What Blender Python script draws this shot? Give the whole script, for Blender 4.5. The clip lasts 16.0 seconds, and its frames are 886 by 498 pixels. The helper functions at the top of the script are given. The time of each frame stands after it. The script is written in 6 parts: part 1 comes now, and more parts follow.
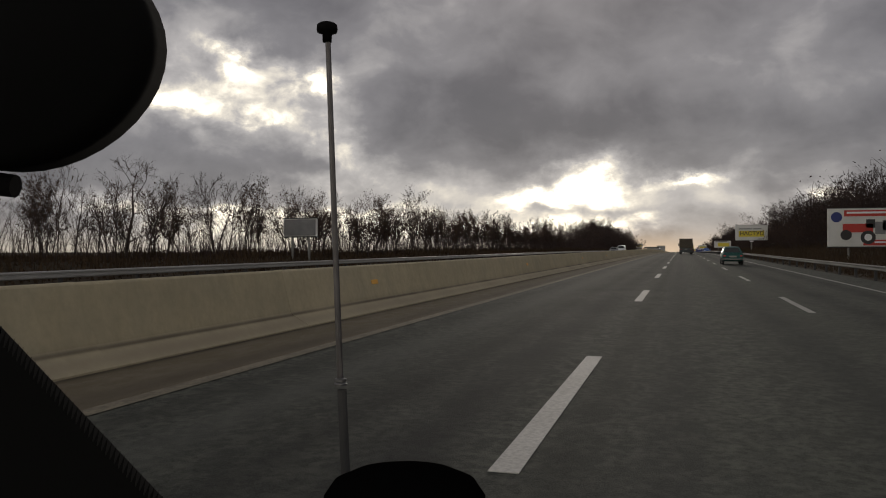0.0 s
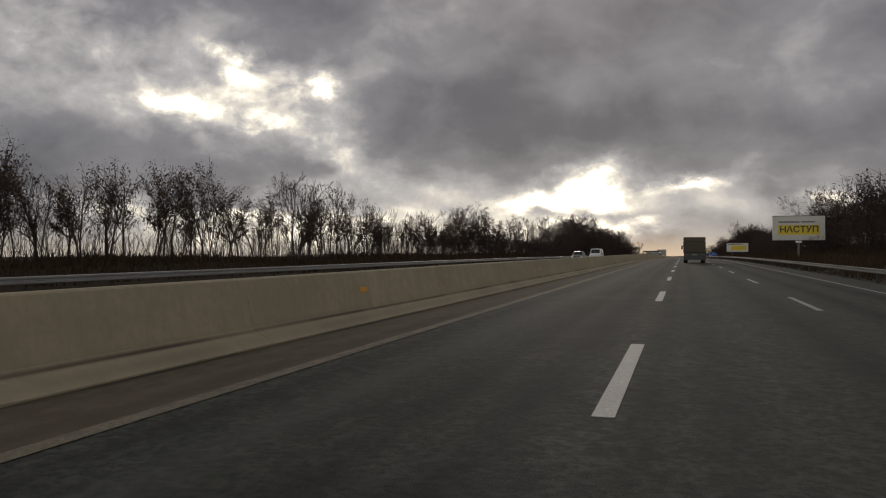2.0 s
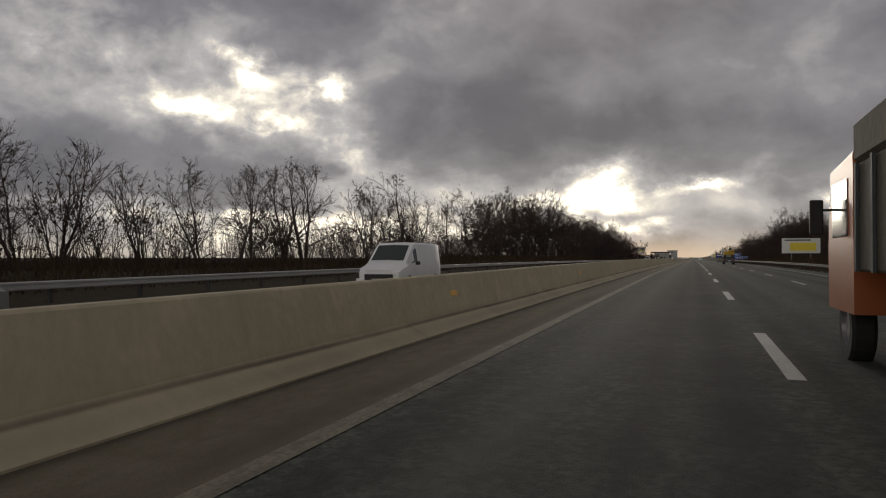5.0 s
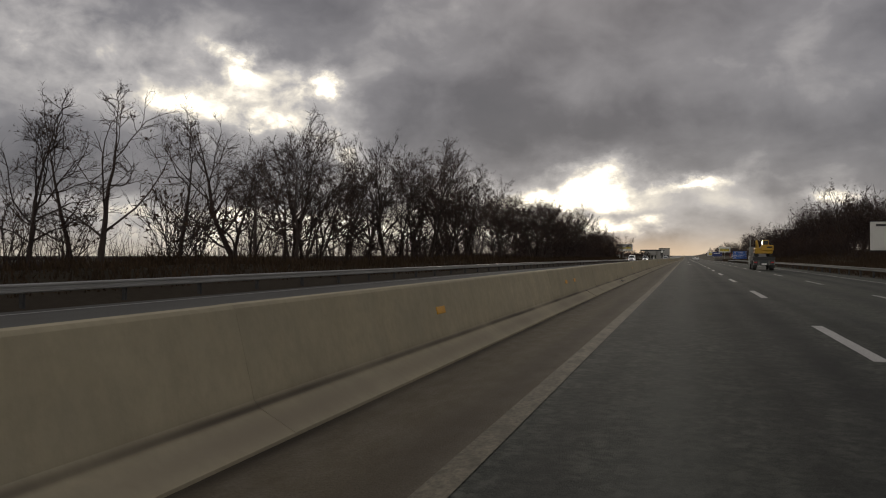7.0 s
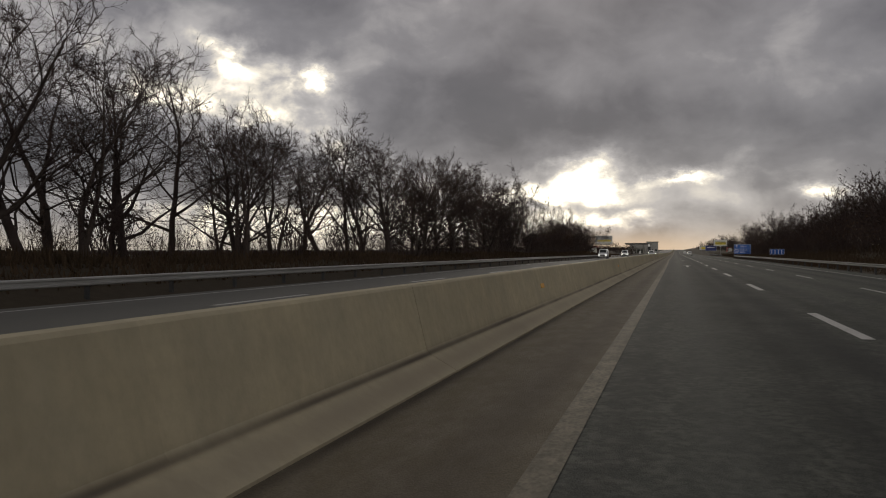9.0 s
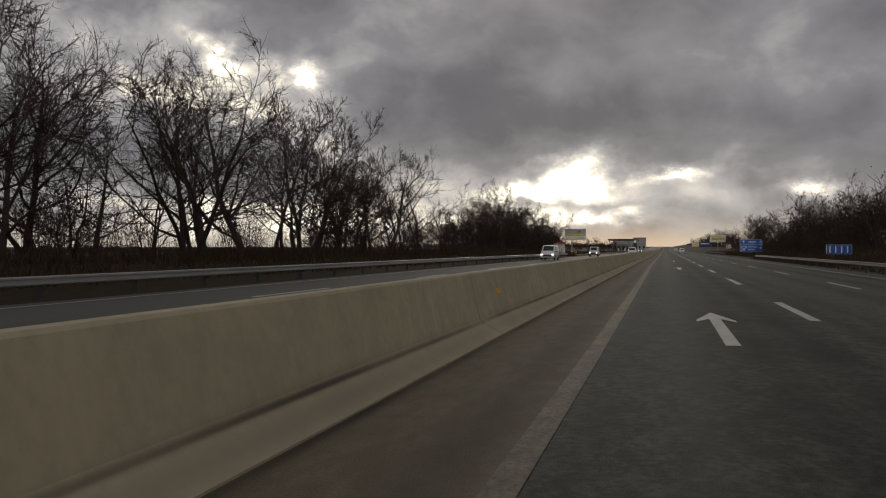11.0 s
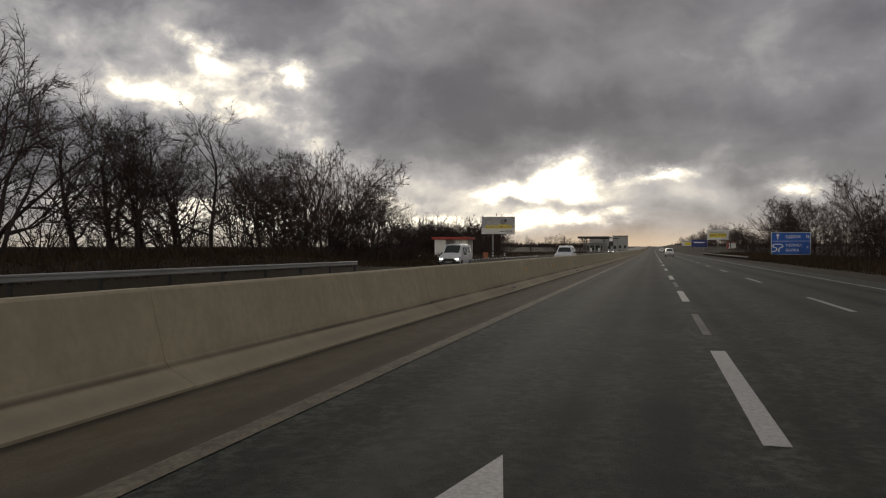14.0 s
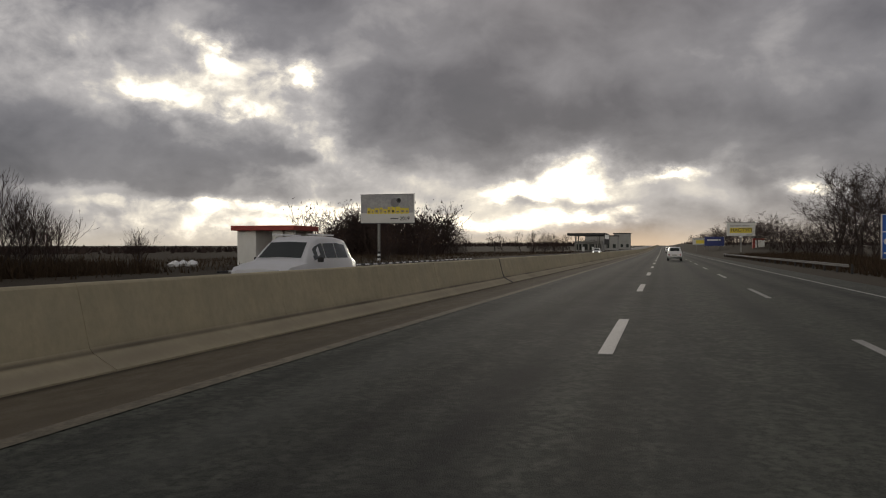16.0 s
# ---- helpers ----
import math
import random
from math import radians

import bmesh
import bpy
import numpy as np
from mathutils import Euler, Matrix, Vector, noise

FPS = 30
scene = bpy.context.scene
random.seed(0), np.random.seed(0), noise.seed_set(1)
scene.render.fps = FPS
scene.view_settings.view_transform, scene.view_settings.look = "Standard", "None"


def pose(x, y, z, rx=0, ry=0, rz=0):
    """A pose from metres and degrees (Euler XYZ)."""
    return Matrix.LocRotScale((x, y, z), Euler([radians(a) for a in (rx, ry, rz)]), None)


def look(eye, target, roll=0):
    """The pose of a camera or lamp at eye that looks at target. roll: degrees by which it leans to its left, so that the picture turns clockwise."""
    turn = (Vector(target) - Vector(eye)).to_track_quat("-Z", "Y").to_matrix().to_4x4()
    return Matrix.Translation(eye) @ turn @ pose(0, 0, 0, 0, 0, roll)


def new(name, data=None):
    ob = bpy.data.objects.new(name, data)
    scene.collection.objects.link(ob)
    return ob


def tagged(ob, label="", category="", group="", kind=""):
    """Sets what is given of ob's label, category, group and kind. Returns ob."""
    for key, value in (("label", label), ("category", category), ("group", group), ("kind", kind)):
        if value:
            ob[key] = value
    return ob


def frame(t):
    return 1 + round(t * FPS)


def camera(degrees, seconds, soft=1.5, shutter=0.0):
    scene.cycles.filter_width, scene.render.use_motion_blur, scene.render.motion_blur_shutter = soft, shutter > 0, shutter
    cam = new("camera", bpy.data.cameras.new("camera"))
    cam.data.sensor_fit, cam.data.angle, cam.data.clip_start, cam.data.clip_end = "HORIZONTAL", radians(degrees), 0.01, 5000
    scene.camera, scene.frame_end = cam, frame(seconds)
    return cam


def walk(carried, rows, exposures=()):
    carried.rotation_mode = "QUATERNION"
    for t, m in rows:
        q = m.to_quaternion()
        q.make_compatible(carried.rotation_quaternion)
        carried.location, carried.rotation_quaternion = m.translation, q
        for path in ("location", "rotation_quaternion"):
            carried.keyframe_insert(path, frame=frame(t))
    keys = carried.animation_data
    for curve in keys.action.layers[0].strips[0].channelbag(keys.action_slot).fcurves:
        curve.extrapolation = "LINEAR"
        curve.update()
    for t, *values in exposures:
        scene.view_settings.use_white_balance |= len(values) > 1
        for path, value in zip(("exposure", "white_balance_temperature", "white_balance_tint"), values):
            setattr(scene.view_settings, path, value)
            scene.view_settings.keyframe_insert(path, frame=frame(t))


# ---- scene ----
# The camera rides in a car: seconds, across, along, height, tilt, turn.
CAMERA_ROWS = [
    (0, 1.08, 0.14, 1.451, 0.384, 17.144),
    (0.5, 0.986, 15.63, 1.594, 0.373, 17.24),
    (1, 0.881, 31.13, 1.737, 0.396, 17.21),
    (1.5, 0.768, 46.65, 1.879, 0.536, 17.155),
    (2, 0.659, 62.18, 2.019, 0.674, 17.251),
    (2.5, 0.511, 77.72, 2.159, 0.653, 17.412),
    (3, 0.293, 93.26, 2.297, 0.537, 17.605),
    (3.5, 0.022, 108.81, 2.435, 0.54, 17.76),
    (4, -0.29, 124.35, 2.571, 0.756, 17.872),
    (4.5, -0.65, 139.89, 2.7, 0.757, 17.977),
    (5, -1.1, 155.43, 2.819, 0.758, 18.021),
    (5.5, -1.566, 170.95, 2.926, 0.759, 17.999),
    (6, -1.975, 186.46, 3.023, 0.76, 17.908),
    (6.5, -2.251, 201.96, 3.108, 0.759, 17.744),
    (7, -2.47, 217.44, 3.18, 0.615, 17.484),
    (7.5, -2.624, 232.9, 3.235, 0.564, 17.339),
    (8, -2.738, 248.34, 3.275, 0.382, 17.185),
    (8.5, -2.851, 263.75, 3.304, 0.232, 16.934),
    (9, -2.965, 279.13, 3.328, 0.174, 16.75),
    (9.5, -3.055, 294.48, 3.346, 0.117, 16.591),
    (10, -3.089, 309.8, 3.359, 0.06, 16.434),
    (10.5, -3.032, 325.09, 3.367, 0.003, 16.26),
    (11, -2.85, 340.34, 3.369, -0.054, 16.046),
    (11.5, -2.629, 355.55, 3.368, 0.036, 15.91),
    (12, -2.34, 370.71, 3.364, 0.153, 15.566),
    (12.5, -2.006, 385.83, 3.357, 0.095, 15.339),
    (13, -1.674, 400.91, 3.348, -0.086, 15.305),
    (13.5, -1.312, 415.94, 3.336, 0.113, 15.2),
    (14, -0.87, 430.91, 3.321, -0.058, 15.234),
    (14.5, -0.408, 445.84, 3.304, -0.195, 15.302),
    (15, 0.017, 460.71, 3.285, -0.058, 15.339),
    (15.5, 0.405, 475.52, 3.263, -0.145, 15.598),
    (16, 0.748, 490.28, 3.238, -0.114, 15.876),
]
cam = camera(59.7, 16.0, soft=1.1)
walk(cam, [(t, pose(x, y, z, 90 + p, 0, w)) for t, x, y, z, p, w in CAMERA_ROWS])

# ---- world, sun, exposure ----
DARK_CLOUD, MID_CLOUD, LIGHT_CLOUD, GLARE = (0.1, 0.094, 0.102, 1), (0.208, 0.197, 0.204, 1), (0.46, 0.433, 0.42, 1), (1.5, 1.38, 1.15, 1)


def sky_world():
    w = bpy.data.worlds.new("overcast_sky")
    scene.world = w
    w.use_nodes = True
    nt = w.node_tree
    nt.nodes.clear()
    link = nt.links.new

    def put(sock, v):
        if isinstance(v, (int, float)):
            sock.default_value = v
        else:
            link(v, sock)

    def m(op, a, b=0.0, c=None):
        n = nt.nodes.new("ShaderNodeMath")
        n.operation = op
        put(n.inputs[0], a)
        put(n.inputs[1], b)
        if c is not None:
            put(n.inputs[2], c)
        return n.outputs[0]

    def noise_at(vec, scale, detail, rough=0.55, distort=0.0):
        n = nt.nodes.new("ShaderNodeTexNoise")
        n.inputs["Scale"].default_value, n.inputs["Detail"].default_value = scale, detail
        n.inputs["Roughness"].default_value, n.inputs["Distortion"].default_value = rough, distort
        link(vec, n.inputs["Vector"])
        return n.outputs["Fac"]

    def combine(a, b, c=0.0):
        n = nt.nodes.new("ShaderNodeCombineXYZ")
        for s, v in zip(n.inputs, (a, b, c)):
            put(s, v)
        return n.outputs[0]

    co = nt.nodes.new("ShaderNodeTexCoord")
    sep = nt.nodes.new("ShaderNodeSeparateXYZ")
    link(co.outputs["Generated"], sep.inputs[0])
    x, y, z = sep.outputs
    az = m("MULTIPLY", m("ARCTAN2", x, y), 180 / math.pi)
    el = m("MULTIPLY", m("ARCSINE", z), 180 / math.pi)
    # cloud sheet seen in perspective
    ang = combine(m("MULTIPLY", az, 0.05), m("MULTIPLY", el, 0.08), 1.3)
    big = noise_at(combine(m("MULTIPLY", az, 0.05), m("MULTIPLY", el, 0.085), 5.2), 1.9, 4, 0.5, 0.0)
    fine = noise_at(combine(m("MULTIPLY", az, 0.05), m("MULTIPLY", el, 0.068), 2.6), 3.8, 8, 0.52, 0.3)
    tatters = noise_at(combine(m("MULTIPLY", az, 0.05), m("MULTIPLY", el, 0.065), 7.7), 9.0, 8, 0.56, 0.3)
    wob = noise_at(ang, 5.0, 8, 0.62)
    wob2 = noise_at(combine(m("MULTIPLY", az, 0.05), m("MULTIPLY", el, 0.08), 9.1), 5.0, 8, 0.62)
    azw = m("ADD", az, m("MULTIPLY", m("SUBTRACT", wob, 0.5), 5.0))
    elw = m("ADD", el, m("MULTIPLY", m("SUBTRACT", wob2, 0.5), 3.2))

    def gap(a, e, ra, re, gain, tilt=0.0):
        """A break (or, with a negative gain, a thicker bank) in the cloud, by azimuth and elevation in degrees."""
        da = m("SUBTRACT", azw, a)
        de = m("SUBTRACT", m("SUBTRACT", elw, e), m("MULTIPLY", da, tilt))
        q = m("ADD", m("POWER", m("ABSOLUTE", m("DIVIDE", da, ra)), 2.0), m("POWER", m("ABSOLUTE", m("DIVIDE", de, re)), 2.0))
        return m("MULTIPLY", m("POWER", 2.718, m("MULTIPLY", q, -1.0)), gain)

    v = m("ADD", m("MULTIPLY", m("SUBTRACT", big, 0.5), 0.5), m("MULTIPLY", m("SUBTRACT", fine, 0.5), 0.62))
    # thinner, brighter cloud towards the other side of the sky
    behind = m("MAXIMUM", m("SUBTRACT", 0.3, y), 0.0)
    lower_sky = m("POWER", 2.718, m("MULTIPLY", m("POWER", m("DIVIDE", m("MAXIMUM", el, 0.0), 28.0), 2.0), -1.0))
    v = m("ADD", v, m("MULTIPLY", behind, m("ADD", m("MULTIPLY", lower_sky, 0.46), 0.04)))
    v = m("ADD", v, 0.27)
    breaks = 0.0
    for g in SKY_GAPS:
        one = gap(*g)
        v = m("ADD", v, one)
        if g[4] > 0.25:
            breaks = m("ADD", breaks, one)
    # ragged edges where the sheet is torn
    v = m("ADD", v, m("MULTIPLY", m("MULTIPLY", m("SUBTRACT", tatters, 0.5), m("MINIMUM", breaks, 0.8)), 2.0))
    v = m("ADD", m("MULTIPLY", v, 0.8), 0.15)
    ramp = nt.nodes.new("ShaderNodeValToRGB")
    els = ramp.color_ramp.elements
    els[0].position, els[0].color = 0.04, (0.075, 0.073, 0.08, 1)
    els[1].position, els[1].color = 0.86, GLARE
    for p, c in ((0.214, DARK_CLOUD), (0.438, MID_CLOUD), (0.63, LIGHT_CLOUD), (0.74, (0.82, 0.75, 0.64, 1))):
        e = els.new(p)
        e.color = c
    link(v, ramp.inputs[0])
    # low band: warm light under the cloud sheet along the horizon
    low = m("MULTIPLY", m("POWER", 2.718, m("MULTIPLY", m("POWER", m("DIVIDE", m("MAXIMUM", el, 0.0), 1.3), 2.0), -1.0)), 0.68)
    warm = m("POWER", 2.718, m("MULTIPLY", m("POWER", m("ABSOLUTE", m("DIVIDE", m("ADD", az, 2.5), 7.0)), 2.0), -1.0))
    hue = nt.nodes.new("ShaderNodeMix")
    hue.data_type = "RGBA"
    link(warm, hue.inputs[0])
    hue.inputs[6].default_value, hue.inputs[7].default_value = (0.66, 0.585, 0.475, 1), (0.85, 0.63, 0.42, 1)
    mixn = nt.nodes.new("ShaderNodeMix")
    mixn.data_type = "RGBA"
    link(low, mixn.inputs[0])
    link(ramp.outputs[0], mixn.inputs[6])
    link(hue.outputs[2], mixn.inputs[7])
    # clear-air share behind the clouds
    sky = nt.nodes.new("ShaderNodeTexSky")
    sky.sky_type, sky.sun_disc = "NISHITA", False
    sky.sun_elevation, sky.sun_rotation = radians(30), radians(-7)
    add = nt.nodes.new("ShaderNodeMix")
    add.data_type, add.blend_type = "RGBA", "ADD"
    add.inputs[0].default_value = 0.004
    link(mixn.outputs[2], add.inputs[6])
    link(sky.outputs[0], add.inputs[7])
    bg = nt.nodes.new("ShaderNodeBackground")
    bg.inputs[1].default_value = 1.0
    link(add.outputs[2], bg.inputs[0])
    out = nt.nodes.new("ShaderNodeOutputWorld")
    link(bg.outputs[0], out.inputs[0])


# azimuth (right of the road), elevation, spreads, strength, tilt
SKY_GAPS = [
    (-6.4, 4.9, 3.6, 1.9, 0.68, 0.1), (-6.0, 3.4, 10.0, 2.6, 0.05, 0.0), (6.0, 4.0, 6.0, 2.2, 0.12, 0.0), (-10.5, 4.0, 2.8, 0.6, 0.4, 0.1), (-4.6, 2.2, 3.0, 0.6, 0.45, 0.0), (-12.5, 2.0, 3.5, 0.45, 0.34, 0.0),
    (-8.0, 3.2, 3.6, 0.5, -0.22, 0.0), (-14.5, 4.6, 4.5, 2.6, 0.16, 0.0), (1.0, 2.6, 3.0, 1.0, -0.1, 0.0),
    (0.6, 5.0, 2.2, 0.5, 0.5, 0.0), (1.5, 3.4, 4.0, 1.0, 0.14, 0.0), (10.0, 3.9, 1.2, 0.6, 0.42, 0.0),
    (-36.4, 10.5, 2.6, 1.1, 0.34, 0.0), (-32.4, 13.7, 1.7, 1.0, 0.42, -0.2), (-31.0, 9.8, 2.6, 0.7, 0.3, 0.0),
    (-27.0, 12.4, 1.5, 0.9, 0.42, 0.3), (-29.6, 12.9, 1.8, 0.8, 0.2, 0.0), (-25.0, 7.9, 2.8, 1.5, 0.32, -0.35), (-44.0, 14.0, 7.0, 4.0, 0.3, 0.0), (-31.0, 11.5, 8.0, 3.2, 0.31, 0.0),
    (-24.0, 5.0, 8.0, 1.4, 0.28, 0.0), (-34.0, 1.6, 14.0, 1.6, 0.36, 0.0), (-27.0, 1.7, 20.0, 1.8, 0.16, 0.0), (-4.0, 2.8, 20.0, 2.4, 0.2, 0.0),
    (-29.0, 10.5, 6.0, 4.0, 0.12, 0.0), (-31.0, 3.0, 12.0, 0.5, 0.3, 0.0), (-20.0, 1.6, 9.0, 0.6, 0.28, 0.0), (-44.0, 4.0, 8.0, 0.6, 0.25, 0.0),
    (-11.0, 9.6, 9.0, 2.6, -0.19, -0.06), (3.0, 8.8, 9.0, 1.8, -0.12, -0.05), (-16.5, 12.0, 5.5, 3.0, -0.11, 0.0),
    (-33.0, 6.3, 6.0, 1.4, -0.1, 0.0), (-20.0, 17.0, 5.0, 2.5, 0.12, 0.0), (8.0, 13.0, 9.0, 3.0, 0.06, 0.0),
]
sky_world()
sun = new("sun", bpy.data.lights.new("sun", "SUN"))
sun.data.energy, sun.data.angle, sun.data.color = 0.55, radians(14), (1.0, 0.9, 0.76)
sun.matrix_world = look((-7, 60, 70), (0, 0, 62))
scene.view_settings.exposure = 0.0

# ---- materials ----


def node_mat(name, base, rough=0.8, metal=0.0, vary=(), bump=0.0, bump_scale=30.0, stripes=(), rnd=0.0, spec=0.5, crisp=(0.4, 0.68)):
    """base colour with noise layers vary=[(scale, colour, amount, stretch)], fine relief and a share of random tone per object."""
    mat = bpy.data.materials.new(name)
    mat.use_nodes = True
    nt = mat.node_tree
    bs = nt.nodes["Principled BSDF"]
    bs.inputs["Roughness"].default_value, bs.inputs["Metallic"].default_value = rough, metal
    bs.inputs["Specular IOR Level"].default_value = spec
    link = nt.links.new
    geo = nt.nodes.new("ShaderNodeNewGeometry")
    col = nt.nodes.new("ShaderNodeRGB")
    col.outputs[0].default_value = (*base, 1)
    cur = col.outputs[0]
    for scale, colour, amount, stretch in vary:
        mp = nt.nodes.new("ShaderNodeMapping")
        mp.inputs["Scale"].default_value = stretch
        link(geo.outputs["Position"], mp.inputs[0])
        n = nt.nodes.new("ShaderNodeTexNoise")
        n.inputs["Scale"].default_value, n.inputs["Detail"].default_value, n.inputs["Roughness"].default_value = scale, 6, 0.6
        link(mp.outputs[0], n.inputs["Vector"])
        r = nt.nodes.new("ShaderNodeMapRange")
        r.inputs[1].default_value, r.inputs[2].default_value, r.inputs[4].default_value = crisp[0], crisp[1], amount
        link(n.outputs["Fac"], r.inputs[0])
        mx = nt.nodes.new("ShaderNodeMix")
        mx.data_type = "RGBA"
        link(r.outputs[0], mx.inputs[0])
        link(cur, mx.inputs[6])
        mx.inputs[7].default_value = (*colour, 1)
        cur = mx.outputs[2]
    if stripes:
        sx = nt.nodes.new("ShaderNodeSeparateXYZ")
        link(geo.outputs["Position"], sx.inputs[0])
        ragged = nt.nodes.new("ShaderNodeTexNoise")
        ragged.inputs["Scale"].default_value, ragged.inputs["Detail"].default_value = 0.35, 5
        link(geo.outputs["Position"], ragged.inputs["Vector"])
    for x0, width, colour, amount in stripes:
        # a strip of its own tone along the road, x0 across, as on worn lanes
        ops = [("SUBTRACT", sx.outputs[0], x0), ("DIVIDE", None, width), ("POWER", None, 2.0), ("MULTIPLY", None, -1.0), ("EXPONENT", None, 0.0), ("MULTIPLY", None, ragged.outputs["Fac"]), ("MULTIPLY", None, 2.0 * amount)]
        prev = None
        for op, a, b in ops:
            q = nt.nodes.new("ShaderNodeMath")
            q.operation = op
            q.use_clamp = op == "MULTIPLY" and prev is not None and b == 2.0 * amount
            link(a if prev is None else prev, q.inputs[0])
            if isinstance(b, float) or isinstance(b, int):
                q.inputs[1].default_value = b
            else:
                link(b, q.inputs[1])
            prev = q.outputs[0]
            if op == "DIVIDE":
                ab = nt.nodes.new("ShaderNodeMath")
                ab.operation = "ABSOLUTE"
                link(prev, ab.inputs[0])
                prev = ab.outputs[0]
        mx = nt.nodes.new("ShaderNodeMix")
        mx.data_type = "RGBA"
        link(prev, mx.inputs[0])
        link(cur, mx.inputs[6])
        mx.inputs[7].default_value = (*colour, 1)
        cur = mx.outputs[2]
    if rnd:
        oi = nt.nodes.new("ShaderNodeObjectInfo")
        r = nt.nodes.new("ShaderNodeMapRange")
        r.inputs[3].default_value, r.inputs[4].default_value = 1 - rnd, 1 + rnd
        link(oi.outputs["Random"], r.inputs[0])
        mx = nt.nodes.new("ShaderNodeVectorMath")
        mx.operation = "SCALE"
        link(cur, mx.inputs[0])
        link(r.outputs[0], mx.inputs["Scale"])
        cur = mx.outputs[0]
    link(cur, bs.inputs["Base Color"])
    if bump:
        n = nt.nodes.new("ShaderNodeTexNoise")
        n.inputs["Scale"].default_value, n.inputs["Detail"].default_value = bump_scale, 5
        link(geo.outputs["Position"], n.inputs["Vector"])
        b = nt.nodes.new("ShaderNodeBump")
        b.inputs["Strength"].default_value, b.inputs["Distance"].default_value = bump, 0.02
        link(n.outputs["Fac"], b.inputs["Height"])
        link(b.outputs[0], bs.inputs["Normal"])
    return mat


def glow_mat(name, colour, strength):
    mat = bpy.data.materials.new(name)
    mat.use_nodes = True
    bs = mat.node_tree.nodes["Principled BSDF"]
    bs.inputs["Base Color"].default_value = (*colour, 1)
    bs.inputs["Emission Color"].default_value = (*colour, 1)
    bs.inputs["Emission Strength"].default_value = strength
    return mat


ASPHALT = node_mat("asphalt", (0.064, 0.073, 0.057), 0.85, vary=[
    (1.6, (0.0363, 0.0386, 0.0368), 0.7, (1.0, 0.02, 1.0)), (0.9, (0.112, 0.12, 0.0994), 0.6, (1.0, 0.04, 1.0)),
    (0.9, (0.0389, 0.0414, 0.0386), 0.65, (0.6, 0.45, 1)), (1.7, (0.027, 0.029, 0.026), 0.6, (1, 0.3, 1)), (3.0, (0.134, 0.142, 0.112), 0.6, (1, 0.6, 1)), (6.0, (0.16, 0.168, 0.134), 0.65, (1, 0.7, 1)), (11.0, (0.026, 0.029, 0.025), 0.8, (1, 1, 1)),
    (70.0, (0.138, 0.144, 0.133), 0.5, (1, 1, 1))],
    stripes=[(3.6, 2.4, (0.098, 0.103, 0.083), 0.4), (-1.9, 1.5, (0.034, 0.037, 0.032), 0.5), (0.35, 0.28, (0.03, 0.032, 0.028), 0.55), (-0.75, 0.42, (0.0259, 0.0276, 0.0276), 0.75), (-2.6, 0.35, (0.121, 0.126, 0.112), 0.4), (-1.55, 0.25, (0.024, 0.025, 0.024), 0.5), (-3.4, 0.25, (0.0432, 0.0451, 0.0405), 0.5),
             (1.0, 0.35, (0.0432, 0.046, 0.0432), 0.5), (2.8, 0.4, (0.045, 0.0478, 0.046), 0.5), (4.8, 0.4, (0.0363, 0.0386, 0.0368), 0.6), (6.4, 0.4, (0.0397, 0.0423, 0.0396), 0.6)],
    bump=0.4, bump_scale=80, crisp=(0.44, 0.6), spec=0.12)
# grit strip, darker along the barrier's foot and beside the edge line
SHOULDER = node_mat("dusty_shoulder", (0.19, 0.162, 0.106), 0.9, stripes=[(-5.42, 0.1, (0.06, 0.05, 0.038), 0.8), (-4.3, 0.3, (0.1, 0.083, 0.06), 0.6)], vary=[
    (0.8, (0.13, 0.11, 0.08), 0.7, (1.0, 0.04, 1.0)), (5.0, (0.27, 0.24, 0.19), 0.5, (1, 0.4, 1)), (45.0, (0.08, 0.07, 0.055), 0.4, (1, 1, 1))],
    bump=0.5, bump_scale=60, spec=0.15)
OLD_ASPHALT = node_mat("pale_asphalt", (0.118, 0.117, 0.1), 0.8, vary=[
    (0.5, (0.075, 0.075, 0.066), 0.7, (1.0, 0.06, 1.0)), (40.0, (0.16, 0.158, 0.14), 0.4, (1, 1, 1))], bump=0.3, bump_scale=90)
PAINT = node_mat("road_paint", (0.62, 0.61, 0.57), 0.7, vary=[(2.5, (0.42, 0.41, 0.38), 0.5, (1, 0.3, 1)), (25.0, (0.25, 0.245, 0.23), 0.55, (1, 1, 1))], bump=0.2)
WORN_PAINT = node_mat("worn_edge_paint", (0.33, 0.295, 0.215), 0.85, vary=[(1.2, (0.21, 0.19, 0.145), 0.8, (1, 0.12, 1)), (6.0, (0.13, 0.118, 0.09), 0.65, (1, 0.5, 1)), (28.0, (0.1, 0.094, 0.076), 0.6, (1, 0.6, 1))], bump=0.2, spec=0.15)
FADED_PAINT = node_mat("faded_road_paint", (0.55, 0.54, 0.5), 0.75, vary=[(2.0, (0.32, 0.315, 0.29), 0.6, (1, 0.3, 1)), (25.0, (0.16, 0.155, 0.145), 0.5, (1, 1, 1))], bump=0.2, spec=0.2)
GHOST_PAINT = node_mat("ghost_road_paint", (0.3, 0.29, 0.26), 0.8, vary=[(2.0, (0.09, 0.09, 0.08), 0.7, (1, 0.4, 1)), (25.0, (0.07, 0.07, 0.065), 0.6, (1, 1, 1))], spec=0.15)
